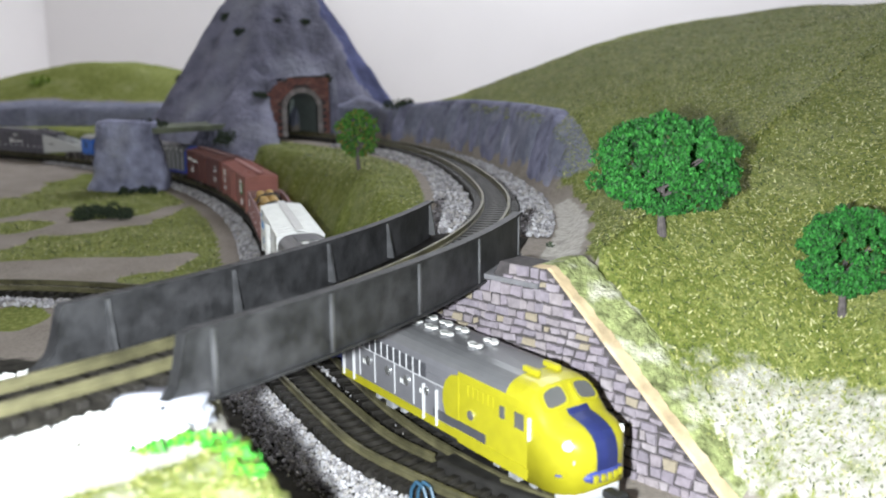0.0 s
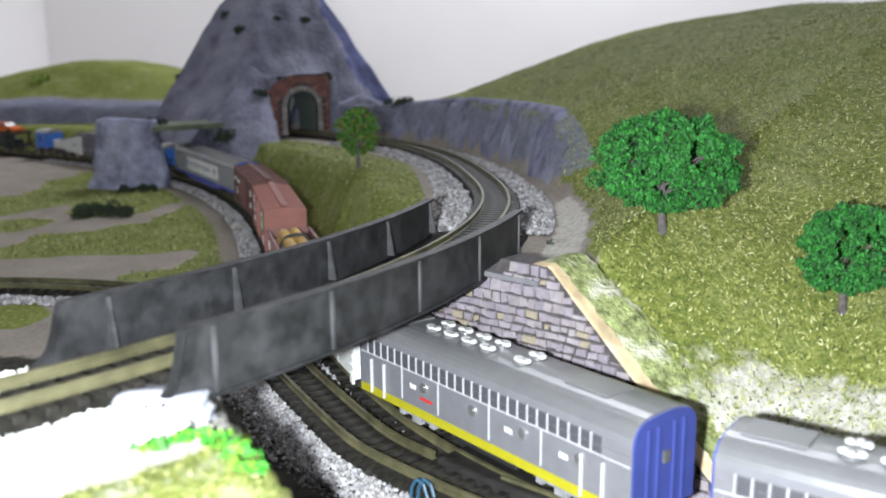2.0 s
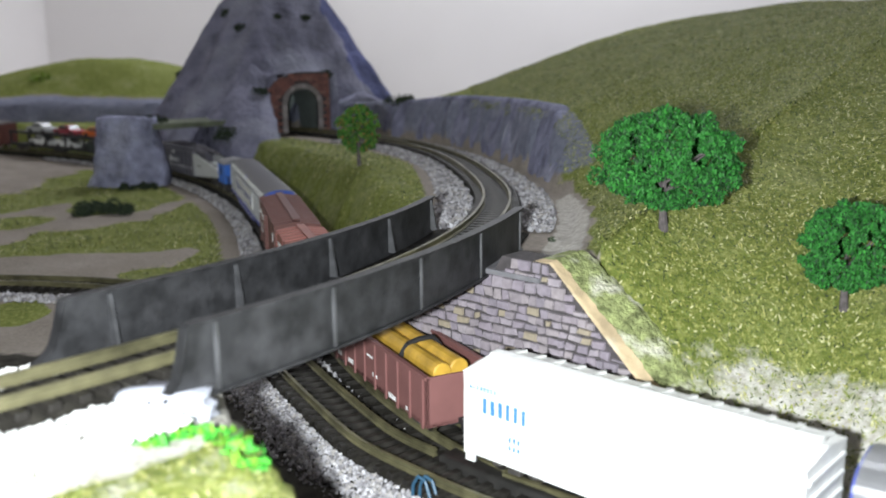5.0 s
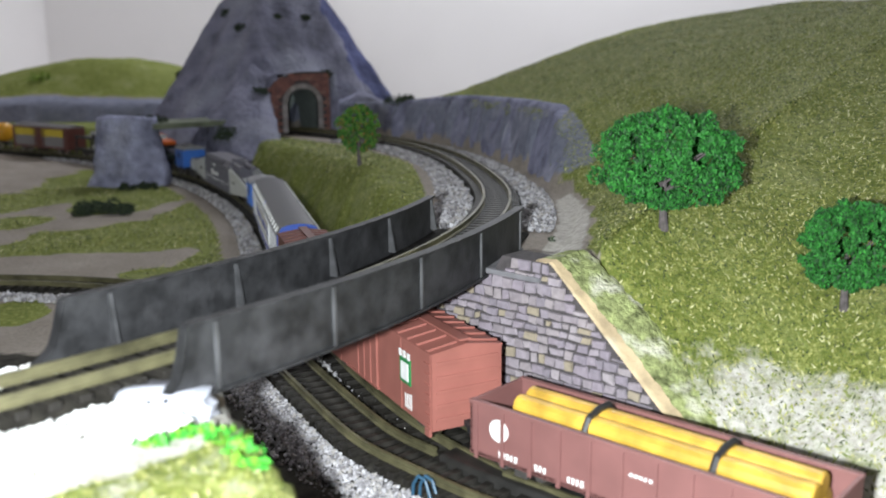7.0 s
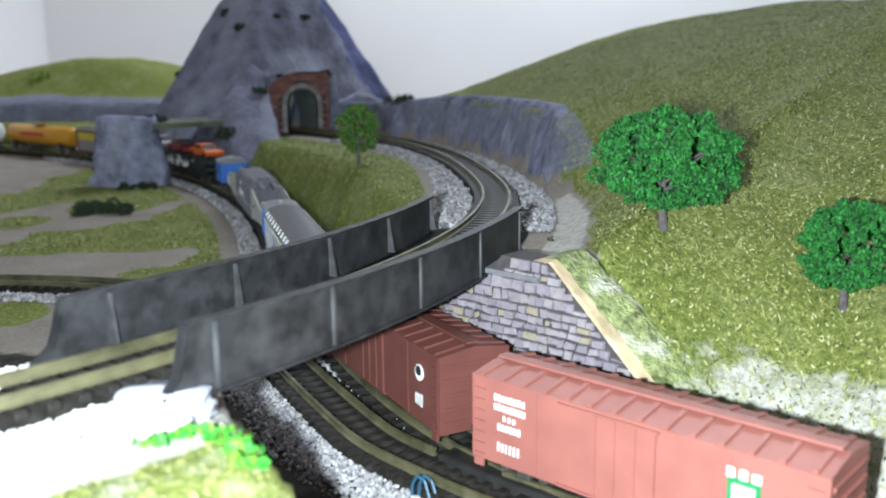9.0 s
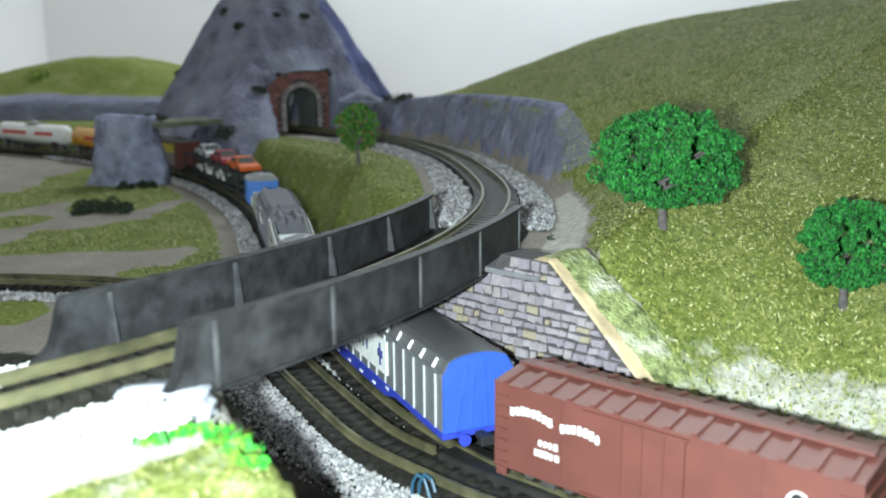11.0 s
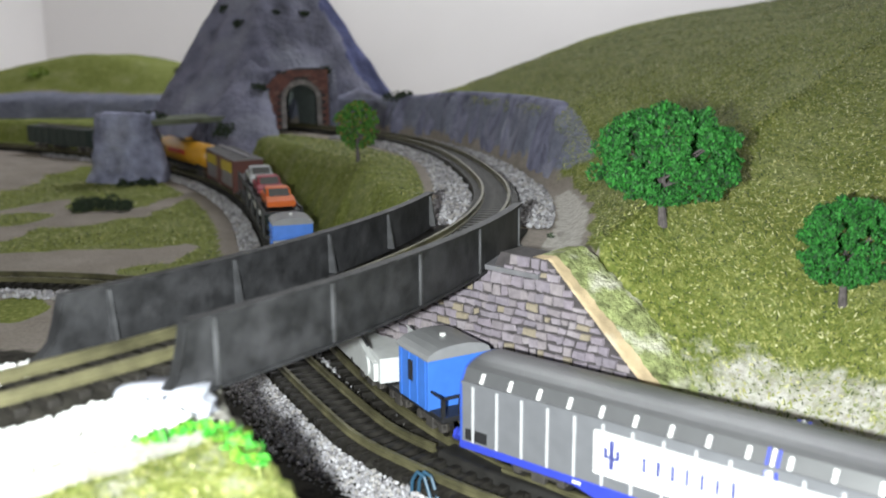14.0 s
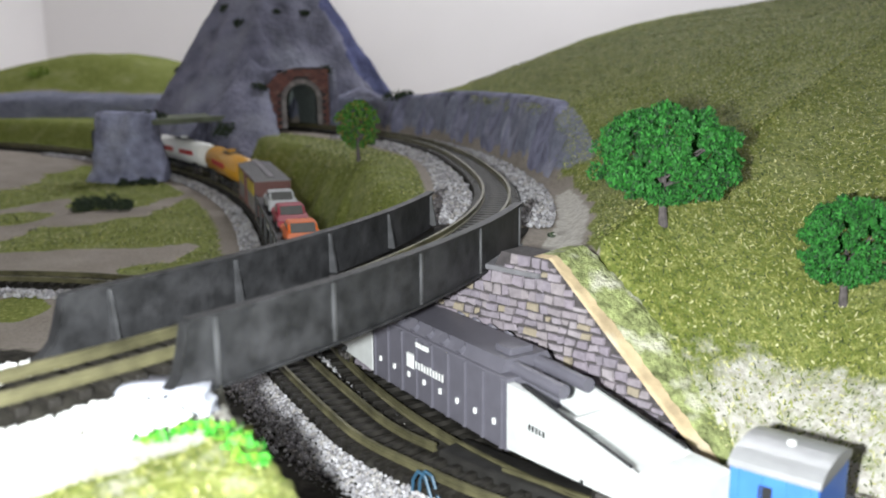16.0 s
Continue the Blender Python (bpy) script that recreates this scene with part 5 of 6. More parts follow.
def booster(rear, front):
    t = car("booster_locomotive", "silver-grey cabless diesel locomotive with yellow stripe and blue ends", rear, front, "locomotive")
    L = (front - rear) / 2
    prof = loco_profile()
    part("body", extrude_x(prof, -L + 0.0005, L - 0.0005), GREY_LOCO, t)
    part("roof", extrude_x([(y * 1.004, z + 0.0001) for y, z in prof if z > 0.0206], -L + 0.0006, L - 0.0006), ROOF_LOCO, t)
    for k in (-1, 1):
        a, b = sorted((k * (L - 0.0005), k * L))
        e = part("end_panel", extrude_x([(y * 0.99, z if z < 0.02 else z - 0.0002) for y, z in prof], a, b), BLUE_LOCO, t, "blue end panel")
        for y in (-0.0055, -0.0025, 0.0025, 0.0055):
            a2, b2 = sorted((k * L, k * (L + 0.0004)))
            part("end_rib", box(a2, b2, y - 0.0004, y + 0.0004, 0.0055, 0.0232), BLUE_LOCO, e)
        a2, b2 = sorted((k * L, k * (L + 0.0005)))
        part("door_window", box(a2, b2, -0.0009, 0.0009, 0.0150, 0.0175), GLASS, e)
    loco_sides(t, -L + 0.0008, L - 0.0008)
    patch_on(t, "red_emblem", -0.0205, -0.0155, 0.0098, 0.0106, RED_DECAL)
    roof_fans(t, [(-L + 0.024, "pair"), (-L + 0.031, "pair"), (-L + 0.038, "pair"), (-L + 0.045, "pair"), (-L + 0.057, "pair"), (L - 0.018, "hatch"), (-L + 0.010, "hatch")])
    loco_trucks(t, L)


def cab_unit(rear, front):
    t = car("cab_locomotive", "yellow-nosed silver-grey streamlined diesel locomotive", rear, front, "locomotive")
    L = (front - rear) / 2
    prof = loco_profile()

    def nx(d):
        """Place on the short nose, forward of the cab."""
        return xc + (d if d < 0.006 else 0.006 + (d - 0.006) * 0.62)

    xc = L - 0.0158
    part("body", extrude_x(prof, -L + 0.0005, xc - 0.024), GREY_LOCO, t)
    part("roof", extrude_x([(y * 1.004, z + 0.0001) for y, z in prof if z > 0.0206], -L + 0.0006, xc - 0.006), ROOF_LOCO, t)

    def loft(sections):
        bm = bmesh.new()
        rows = [[bm.verts.new(p) for p in s] for s in sections]
        n = len(rows[0])
        for a, b in zip(rows[:-1], rows[1:]):
            for j in range(n):
                bm.faces.new((a[j], a[(j + 1) % n], b[(j + 1) % n], b[j]))
        bm.faces.new(rows[0][::-1])
        bm.faces.new(rows[-1])
        bmesh.ops.recalc_face_normals(bm, faces=bm.faces)
        for f in bm.faces:
            f.smooth = len(f.verts) == 4 and f.calc_center_median().x > xc + 0.002
        return bm

    def section(x, w, top, bottom=0.0042, lean=0.0):
        k = (top - bottom) / (0.0258 - 0.0048)
        return [(x + lean * max(0.0, (z - 0.0168) / 0.009), y * w, bottom + (z - 0.0048) * k) for y, z in prof]

    secs = [section(xc - 0.024, 1.0, 0.0258), section(xc - 0.001, 1.0, 0.0258), section(xc + 0.0016, 0.995, 0.0253),
            section(nx(0.0056), 0.985, 0.0212), section(nx(0.0078), 0.975, 0.0196), section(nx(0.0120), 0.935, 0.0191, 0.0044),
            section(nx(0.0156), 0.86, 0.0184, 0.0048), section(nx(0.0186), 0.735, 0.0174, 0.0052), section(nx(0.0206), 0.55, 0.0160, 0.0056), section(nx(0.0217), 0.30, 0.0140, 0.0066), section(nx(0.0219), 0.10, 0.0122, 0.0082)]
    nose = part("cab_nose", loft(secs), YELLOW, t, "rounded yellow cab and nose")
    # rounded rear end of the yellow on the sides
    for sg in (-1, 1):
        bm = bmesh.new()
        y0, y1 = sorted((sg * (HW - 0.0001), sg * (HW + 0.0002)))
        for i in range(40):
            a, b = i / 40, (i + 1) / 40
            za, zb2 = 0.0072 + 0.0137 * a, 0.0072 + 0.0137 * b
            xa = xc - 0.024 - 0.0060 * math.sqrt(max(0.0, 1 - ((a + b - 1)) ** 2))
            add_box(bm, xa, xc - 0.0235, y0, y1, za, zb2)
        part("yellow_side_panel", bm, YELLOW, t)
        p = part("side_window", box(xc - 0.0026, xc + 0.0012, *sorted((sg * HW, sg * (HW + 0.0003))), 0.0150, 0.0196, 0.0001), YELLOW, nose)
        part("side_window_pane", box(xc - 0.0022, xc + 0.0008, *sorted((sg * HW, sg * (HW + 0.0005))), 0.0156, 0.0192), GLASS, nose)
        part("side_window_pane", box(xc - 0.0076, xc - 0.0061, *sorted((sg * HW, sg * (HW + 0.0004))), 0.0160, 0.0188), GLASS, nose)
        part("cab_grab_rail", box(xc + 0.0024, xc + 0.0028, *sorted((sg * (HW - 0.0002), sg * (HW + 0.0007))), 0.0140, 0.0192), GREY_LIGHT, nose)
        bm = bmesh.new()
        add_rod(bm, (xc - 0.0185, sg * HW, 0.0128), (xc - 0.0185, sg * (HW + 0.0004), 0.0128), 0.0012, 18)
        part("porthole", bm, CHROME, nose)
        for i in range(6):
            x = xc - 0.0210 + i * 0.0019
            part("louvre", box(x, x + 0.0013, *sorted((sg * HW, sg * (HW + 0.0002))), 0.0172, 0.0198), YELLOW, nose)
        # windscreen on the sloped front of the cab
        def pane(inset, lift):
            c = [Vector(q) for q in ((0.0018, 0.0010, 0.0252), (0.0058, 0.0010, 0.0213), (0.0054, 0.0080, 0.0202), (0.0018, 0.0074, 0.0240))]
            bm = bmesh.new()
            lo, hi = [], []
            for i in range(20):
                a = 2 * math.pi * i / 20
                u, v = (0.5 + (0.5 - inset) * math.copysign(abs(q) ** 0.55, q) for q in (math.cos(a), math.sin(a)))
                p = c[0].lerp(c[1], u).lerp(c[3].lerp(c[2], u), v)
                lo.append(bm.verts.new((xc + p.x - 0.0006, sg * p.y, p.z - 0.0006)))
                hi.append(bm.verts.new((xc + p.x + lift, sg * p.y, p.z + lift)))
            bm.faces.new(hi)
            bm.faces.new(lo)
            for j in range(20):
                bm.faces.new((lo[j], lo[(j + 1) % 20], hi[(j + 1) % 20], hi[j]))
            bmesh.ops.recalc_face_normals(bm, faces=bm.faces)
            return bm
        w = part("windscreen", pane(0.0, 0.0004), YELLOW, nose)
        part("windscreen_pane", pane(0.12, 0.0006), GLASS, w)
        bm = bmesh.new()
        add_rod(bm, (nx(0.0140), sg * 0.0060, 0.0158), (nx(0.0166), sg * 0.0081, 0.0158), 0.0011, 14)
        part("number_lamp", bm, LENS, nose, "white side lamp")
        part("marker_board", box(nx(0.0158), nx(0.0186), *sorted((sg * 0.0062, sg * 0.0073)), 0.0118, 0.0129, 0.0002), LENS, nose)

    # blue band down the middle of the nose, following its outline
    line = [(nx(0.0064), 0.0206), (nx(0.0080), 0.0196), (nx(0.0120), 0.0191), (nx(0.0156), 0.0184), (nx(0.0186), 0.0174), (nx(0.0206), 0.0160), (nx(0.0217), 0.0140), (nx(0.0220), 0.0122), (nx(0.0219), 0.0104), (nx(0.0217), 0.0090)]
    bm = bmesh.new()
    rows = []
    for x, z in line:
        rows.append([bm.verts.new((x + 0.0005 + dx, y, z + 0.0005 - dz)) for y, dx, dz in ((-0.0030, -0.0003, 0.0002), (0.0, 0, 0), (0.0030, -0.0003, 0.0002))])
    for a, b in zip(rows[:-1], rows[1:]):
        for j in (0, 1):
            bm.faces.new((a[j], a[j + 1], b[j + 1], b[j]))
    bmesh.ops.solidify(bm, geom=bm.faces[:], thickness=0.0004)
    part("nose_band", bm, BLUE_LOCO, nose, "blue nose band")
    bm = bmesh.new()
    bmesh.ops.create_uvsphere(bm, u_segments=20, v_segments=10, radius=1.0, matrix=Matrix.LocRotScale((nx(0.0196), 0, 0.0088), None, (0.0024, 0.0058, 0.0021)))
    e = part("nose_emblem", bm, BLUE_LOCO, nose, "blue and yellow oval emblem")
    bm = bmesh.new()
    for i in range(5):
        y = -0.0034 + i * 0.0017
        x = nx(0.0196) + 0.0024 * math.sqrt(1 - (y / 0.0058) ** 2)
        add_box(bm, x - 0.0004, x + 0.0003, y - 0.0005, y + 0.0005, 0.0081, 0.0095)
    part("emblem_bars", bm, YELLOW, e)
    for sg in (-1, 1):
        bm = bmesh.new()
        q = [(nx(0.006), sg * 0.0096), (nx(0.0125), sg * 0.0089), (nx(0.0160), sg * 0.0078), (nx(0.0190), sg * 0.0062)]
        for (xa, ya), (xb, yb) in zip(q[1:-1], q[2:]):
            add_rod(bm, (xa, ya, 0.0086), (xb, yb, 0.0090), 0.00035, 6)
        part("nose_stripe", bm, BLUE_LOCO, nose)
    part("pilot", box(nx(0.008), nx(0.0180), -0.0070, 0.0070, 0.0014, 0.0046, 0.0010), GREY_LIGHT, t, "grey pilot plate")
    for y in (-0.0030, 0.0030):
        part("air_horn", box(xc - 0.0075, xc - 0.0025, y - 0.0006, y + 0.0006, 0.0256, 0.0270, 0.0002), YELLOW, t, "yellow air horn")
    a2, b2 = -L, -L + 0.0005
    part("end_panel", extrude_x([(y * 0.99, z if z < 0.02 else z - 0.0002) for y, z in prof], a2, b2), BLUE_LOCO, t, "blue end panel")
    loco_sides(t, -L + 0.0008, xc - 0.030)
    for sg in (-1, 1):
        part("sill_stripe", box(xc - 0.030, xc + 0.002, *sorted((sg * HW, sg * (HW + 0.00025))), 0.0050, 0.0072), YELLOW, t)
        patch_on(t, "name_plate", xc - 0.034, xc - 0.013, 0.0076, 0.0098, GREY_DARK, sg * HW if sg < 0 else HW, 0.0003 if sg < 0 else -0.0003)
    roof_fans(t, [(-L + 0.022, "pair"), (-L + 0.029, "pair"), (-L + 0.036, "pair"), (-L + 0.043, "pair"), (-L + 0.055, "pair"), (-L + 0.009, "hatch")])
    loco_trucks(t, L)


def gondola(rear, front):
    t = car("gondola", "maroon open gondola car with white lettering marks", rear, front, "gondola car")
    L = (front - rear) / 2
    zt = 0.0172
    part("floor", box(-L, L, -HW, HW, 0.0042, 0.0052), MAROON, t)
    for sg in (-1, 1):
        a, b = sorted((sg * HW, sg * (HW - 0.0008)))
        w = part("side_wall", box(-L, L, a, b, 0.0042, zt, 0.0001), MAROON, t)
        part("top_rail", box(-L, L, *sorted((sg * (HW + 0.0004), sg * (HW - 0.0010))), zt - 0.0007, zt + 0.0002, 0.0001), MAROON, w)
        for i in range(11):
            x = -L + 0.002 + i * (2 * L - 0.004) / 10
            part("side_rib", box(x - 0.0005, x + 0.0005, *sorted((sg * HW, sg * (HW + 0.0005))), 0.0036, zt - 0.0005, 0.0001), MAROON, w)
    for k in (-1, 1):
        part("end_wall", box(*sorted((k * L, k * (L - 0.0008))), -HW, HW, 0.0042, zt, 0.0001), MAROON, t)
    disc(t, "round_emblem", -L + 0.0085, 0.0118, 0.0026, WHITE_DECAL, -HW - 0.0001, 0.0002, "white round emblem")
    decal_bars(t, "reporting_mark", -L + 0.0085, 0.0056, 5, 0.0011, 0.0015, WHITE_DECAL, -HW - 0.0001)
    decal_bars(t, "reporting_mark", -L + 0.0185, 0.0056, 3, 0.0011, 0.0015, WHITE_DECAL, -HW - 0.0001)
    decal_bars(t, "number_bars", -L + 0.0270, 0.0056, 4, 0.0011, 0.0015, WHITE_DECAL, -HW - 0.0001)
    decal_bars(t, "small_marks", L - 0.038, 0.0118, 5, 0.0011, 0.0007, WHITE_DECAL, -HW - 0.0001)
    decal_bars(t, "small_marks", L - 0.034, 0.0070, 3, 0.0011, 0.0011, WHITE_DECAL, -HW - 0.0001)
    decal_bars(t, "small_marks", L - 0.023, 0.0048, 5, 0.0011, 0.0013, WHITE_DECAL, -HW - 0.0001)
    decal_bars(t, "small_marks", L - 0.012, 0.0050, 3, 0.0011, 0.0011, WHITE_DECAL, -HW - 0.0001)
    underframe(t, L)
    load = car("pole_load", "bundle of varnished yellow poles with black straps", rear, front, "log load")
    a, b = -L + 0.0085, L - 0.0045
    for y, z in ((-0.0032, 0.0162), (0.0018, 0.0166), (-0.0052, 0.0120), (0.0, 0.0120), (0.0050, 0.0120), (-0.0024, 0.0078), (0.0024, 0.0078)):
        bm = bmesh.new()
        e = random.uniform(-0.0006, 0.0006)
        add_rod(bm, (a + e, y, z), (b + e, y, z), 0.0026, 14)
        bmesh.ops.bevel(bm, geom=[q for q in bm.edges if len(q.link_faces) == 2 and any(len(f.verts) > 4 for f in q.link_faces)], offset=0.0003, segments=1, affect="EDGES")
        part("pole", bm, POLE, load)
    for x in (a + 0.020, b - 0.018):
        bm = bmesh.new()
        hoop = [(-0.0080, 0.0118), (-0.0060, 0.0164), (-0.0044, 0.0187), (-0.0010, 0.0196), (0.0030, 0.0196), (0.0048, 0.0176), (0.0078, 0.0122)]
        for (ya, za), (yb, zb) in zip(hoop[:-1], hoop[1:]):
            add_rod(bm, (x, ya, za), (x, yb, zb), 0.0008, 6)
        part("strap", bm, BLACK, load, "black strap")


def sliding_van(rear, front):
    t = car("sliding_wall_van", "long grey sliding-wall van with white sign and blue ends", rear, front, "freight van")
    L = (front - rear) / 2
    w, zb, ze, zp = 0.0094, 0.0062, 0.0195, 0.0252
    prof = [(-w, zb), (w, zb), (w, ze)]
    n = 8
    arc = []
    for i in range(n + 1):
        a = math.pi * (0.18 + 0.64 * i / n)
        arc.append((w * 0.80 * math.cos(a) / math.cos(math.pi * 0.18), 0.0236 + (zp - 0.0236) * (math.sin(a) - math.sin(math.pi * 0.18)) / (1 - math.sin(math.pi * 0.18))))
    arc = [(w, ze + 0.0008)] + arc + [(-w, ze + 0.0008)]
    prof += arc + [(-w, ze)]
    part("body", extrude_x([(-w, zb), (w, zb), (w, ze + 0.001), (-w, ze + 0.001)], -L + 0.0008, L - 0.0008), VAN_GREY, t)
    part("roof", extrude_x([(y * 1.01, z) for y, z in arc], -L + 0.0008, L - 0.0008), VAN_ROOF, t)
    for k in (-1, 1):
        e = part("end_panel", extrude_x([(y * 0.985, z - 0.0002) for y, z in prof], *sorted((k * (L - 0.0008), k * L))), VAN_END, t, "bright blue end wall")
        for y, lean in ((-0.0062, 0.003), (-0.0022, 0.001), (0.0022, -0.001), (0.0062, -0.003)):
            bm = bmesh.new()
            add_rod(bm, (k * (L + 0.0001), y, 0.0066), (k * (L + 0.0001), y + lean, 0.0222), 0.00035, 6)
            part("end_rib", bm, VAN_END, e)
    part("sill", box(-L, L, -w - 0.0002, w + 0.0002, 0.0046, 0.0064, 0.0002), VAN_BLUE, t, "blue sill")
    for sg in (-1, 1):
        bm = bmesh.new()
        y0, y1 = sorted((sg * (w - 0.001), sg * (w + 0.0001)))
        q = [(-L + 0.030, 0.0047), (L - 0.030, 0.0047), (L - 0.038, 0.0026), (-L + 0.038, 0.0026)]
        va = [bm.verts.new((x, y0, z)) for x, z in q]
        vb = [bm.verts.new((x, y1, z)) for x, z in q]
        bm.faces.new(va)
        bm.faces.new(vb[::-1])
        for j in range(4):
            bm.faces.new((va[j], vb[j], vb[(j + 1) % 4], va[(j + 1) % 4]))
        bmesh.ops.recalc_face_normals(bm, faces=bm.faces)
        part("truss_skirt", bm, VAN_BLUE, t, "blue skirt")
        for i in range(21):
            x = -L + 0.004 + i * (2 * L - 0.008) / 20
            part("post", box(x - 0.0003, x + 0.0003, *sorted((sg * w, sg * (w + 0.0004))), zb + 0.0004, ze + 0.0006, 0.0001), GREY_LIGHT, t)
        part("eave_rail", box(-L + 0.0008, L - 0.0008, *sorted((sg * w, sg * (w + 0.0004))), ze + 0.0008, ze + 0.0015), VAN_GREY, t)
        for i in range(18):
            x = -L + 0.006 + i * (2 * L - 0.012) / 17
            bm = bmesh.new()
            add_rod(bm, (x, sg * w * 0.985, ze + 0.0016), (x, sg * w * 0.85, ze + 0.0036), 0.00045, 6)
            part("roof_clip", bm, WHITE_BODY, t, "white roof clip")
        for i in range(8):
            x = -0.040 + i * 0.0105
            patch_on(t, "sill_mark", x, x + 0.0020, 0.0034 if abs(x) < 0.03 else 0.0052, 0.0040 if abs(x) < 0.03 else 0.0058, WHITE_DECAL, sg * (w + 0.0002) if sg < 0 else w + 0.0003)
        sx0, sx1 = -0.0350, 0.0350
        sgn = part("sign", box(sx0, sx1, *sorted((sg * w, sg * (w + 0.0006))), zb + 0.0030, ze - 0.0010), WHITE_BODY, t, "white sign with dark marks")
        yy = sg * (w + 0.0006)
        for xx in (sx0 + 0.0042, sx1 - 0.0042):
            bm = bmesh.new()
            a, b = sorted((yy, yy + sg * 0.0002))
            add_box(bm, xx - 0.0005, xx + 0.0005, a, b, zb + 0.0048, ze - 0.0022)
            add_box(bm, xx - 0.0017, xx + 0.0017, a, b, zb + 0.0070, zb + 0.0076)
            for k in (-1, 1):
                add_box(bm, xx + k * 0.0014 - 0.0004, xx + k * 0.0014 + 0.0004, a, b, zb + 0.0076, zb + 0.0092)
            part("sign_emblem", bm, DARK_DECAL, sgn, "dark blue emblem")
        decal_bars(sgn, "sign_bars", sx0 + 0.0110, zb + 0.0064, 7, 0.0030, 0.0036, DARK_DECAL, yy, 0.72)
        decal_bars(sgn, "sign_bars", sx0 + 0.0370, zb + 0.0064, 7, 0.0030, 0.0036, DARK_DECAL, yy, 0.72, 3)
    patch_on(t, "vent_panel", -L + 0.0018, -L + 0.0078, zb + 0.0008, zb + 0.0034, BLACK, -w, 0.0002, "black vent panel")
    for x, m in ((-0.0006, VAN_BLUE), (0.0004, WHITE_BODY), (0.0014, VAN_BLUE)):
        for sg in (-1, 1):
            part("centre_band", extrude_x([(sg * w * 1.012, zb), (sg * w * 1.012, ze + 0.0010), (sg * w * 0.83, 0.0239), (sg * w * 0.80, 0.0234), (sg * w * 0.97, ze + 0.0008), (sg * w * 0.97, zb)], x, x + 0.0005), m, t)
    for k in (-1, 1):
        truck(t, k * (L - 0.020), 0.0058)
        for y in (-0.0055, 0.0055):
            bm = bmesh.new()
            add_rod(bm, (k * L, y, 0.0055), (k * (L + 0.0035), y, 0.0055), 0.0006, 8)
            add_rod(bm, (k * (L + 0.0032), y, 0.0055), (k * (L + 0.0040), y, 0.0055), 0.0015, 12)
            part("buffer", bm, VAN_BLUE, t)
    part("underframe", box(-L + 0.004, L - 0.004, -0.004, 0.004, 0.0034, 0.0047), BLACK, t)
    couplers(t, L)


def carrier(rear, front, lead):
    """End wagon of the heavy-load train: a flat with a small blue cabin."""
    t = car("carrier_wagon", "black end wagon with a small blue cabin and railing", rear, front, "heavy-load wagon")
    L = (front - rear) / 2
    k = 1 if lead else -1
    part("platform", box(-L, L, -0.0085, 0.0085, 0.0052, 0.0066, 0.0003), BLACK, t)
    x1 = k * (L - 0.0065)
    x0 = x1 - k * 0.0158
    a, b = sorted((x0, x1))
    c = part("cabin", box(a, b, -0.0088, 0.0088, 0.0062, 0.0198, 0.0002), CABIN_BLUE, t, "bright blue cabin")
    arc = [(0.0092 * math.cos(math.pi * i / 10), 0.0198 + 0.0028 * math.sin(math.pi * i / 10)) for i in range(11)]
    part("cabin_roof", extrude_x(arc + [(-0.0092, 0.0194), (0.0092, 0.0194)], a - 0.0004, b + 0.0004), CABIN_ROOF, c, "grey arched roof")
    bm = bmesh.new()
    add_rod(bm, ((a + b) / 2, 0, 0.0222), ((a + b) / 2, 0, 0.0232), 0.0008, 10)
    part("roof_vent", bm, WHITE_BODY, c)
    for sg in (-1, 1):
        xm = a + (b - a) * 0.42
        part("cabin_window", box(xm - 0.0012, xm + 0.0012, *sorted((sg * 0.0088, sg * 0.0090)), 0.0118, 0.0172), BLACK, c)
        for i in range(4):
            x = a + (b - a) * (0.1 + 0.27 * i)
            part("board_strip", box(x, x + 0.0002, *sorted((sg * 0.0088, sg * 0.0090)), 0.0064, 0.0196), CABIN_BLUE, c)
    rail = part("railing", box(*sorted((k * (L - 0.0008), k * L)), -0.0083, 0.0083, 0.0112, 0.0118), BLACK, t)
    for y in (-0.0080, -0.0030, 0.0030, 0.0080):
        part("railing_post", box(*sorted((k * (L - 0.0010), k * L)), y - 0.0004, y + 0.0004, 0.0064, 0.0116), BLACK, rail)
    for sg in (-1, 1):
        part("side_rail", box(*sorted((k * (L - 0.0062), k * L)), *sorted((sg * 0.0078, sg * 0.0083)), 0.0112, 0.0118), BLACK, rail)
    for q in (-1, 1):
        truck(t, q * (L - 0.0095), 0.0056)
    truck(t, 0.0, 0.0040)
    couplers(t, L)


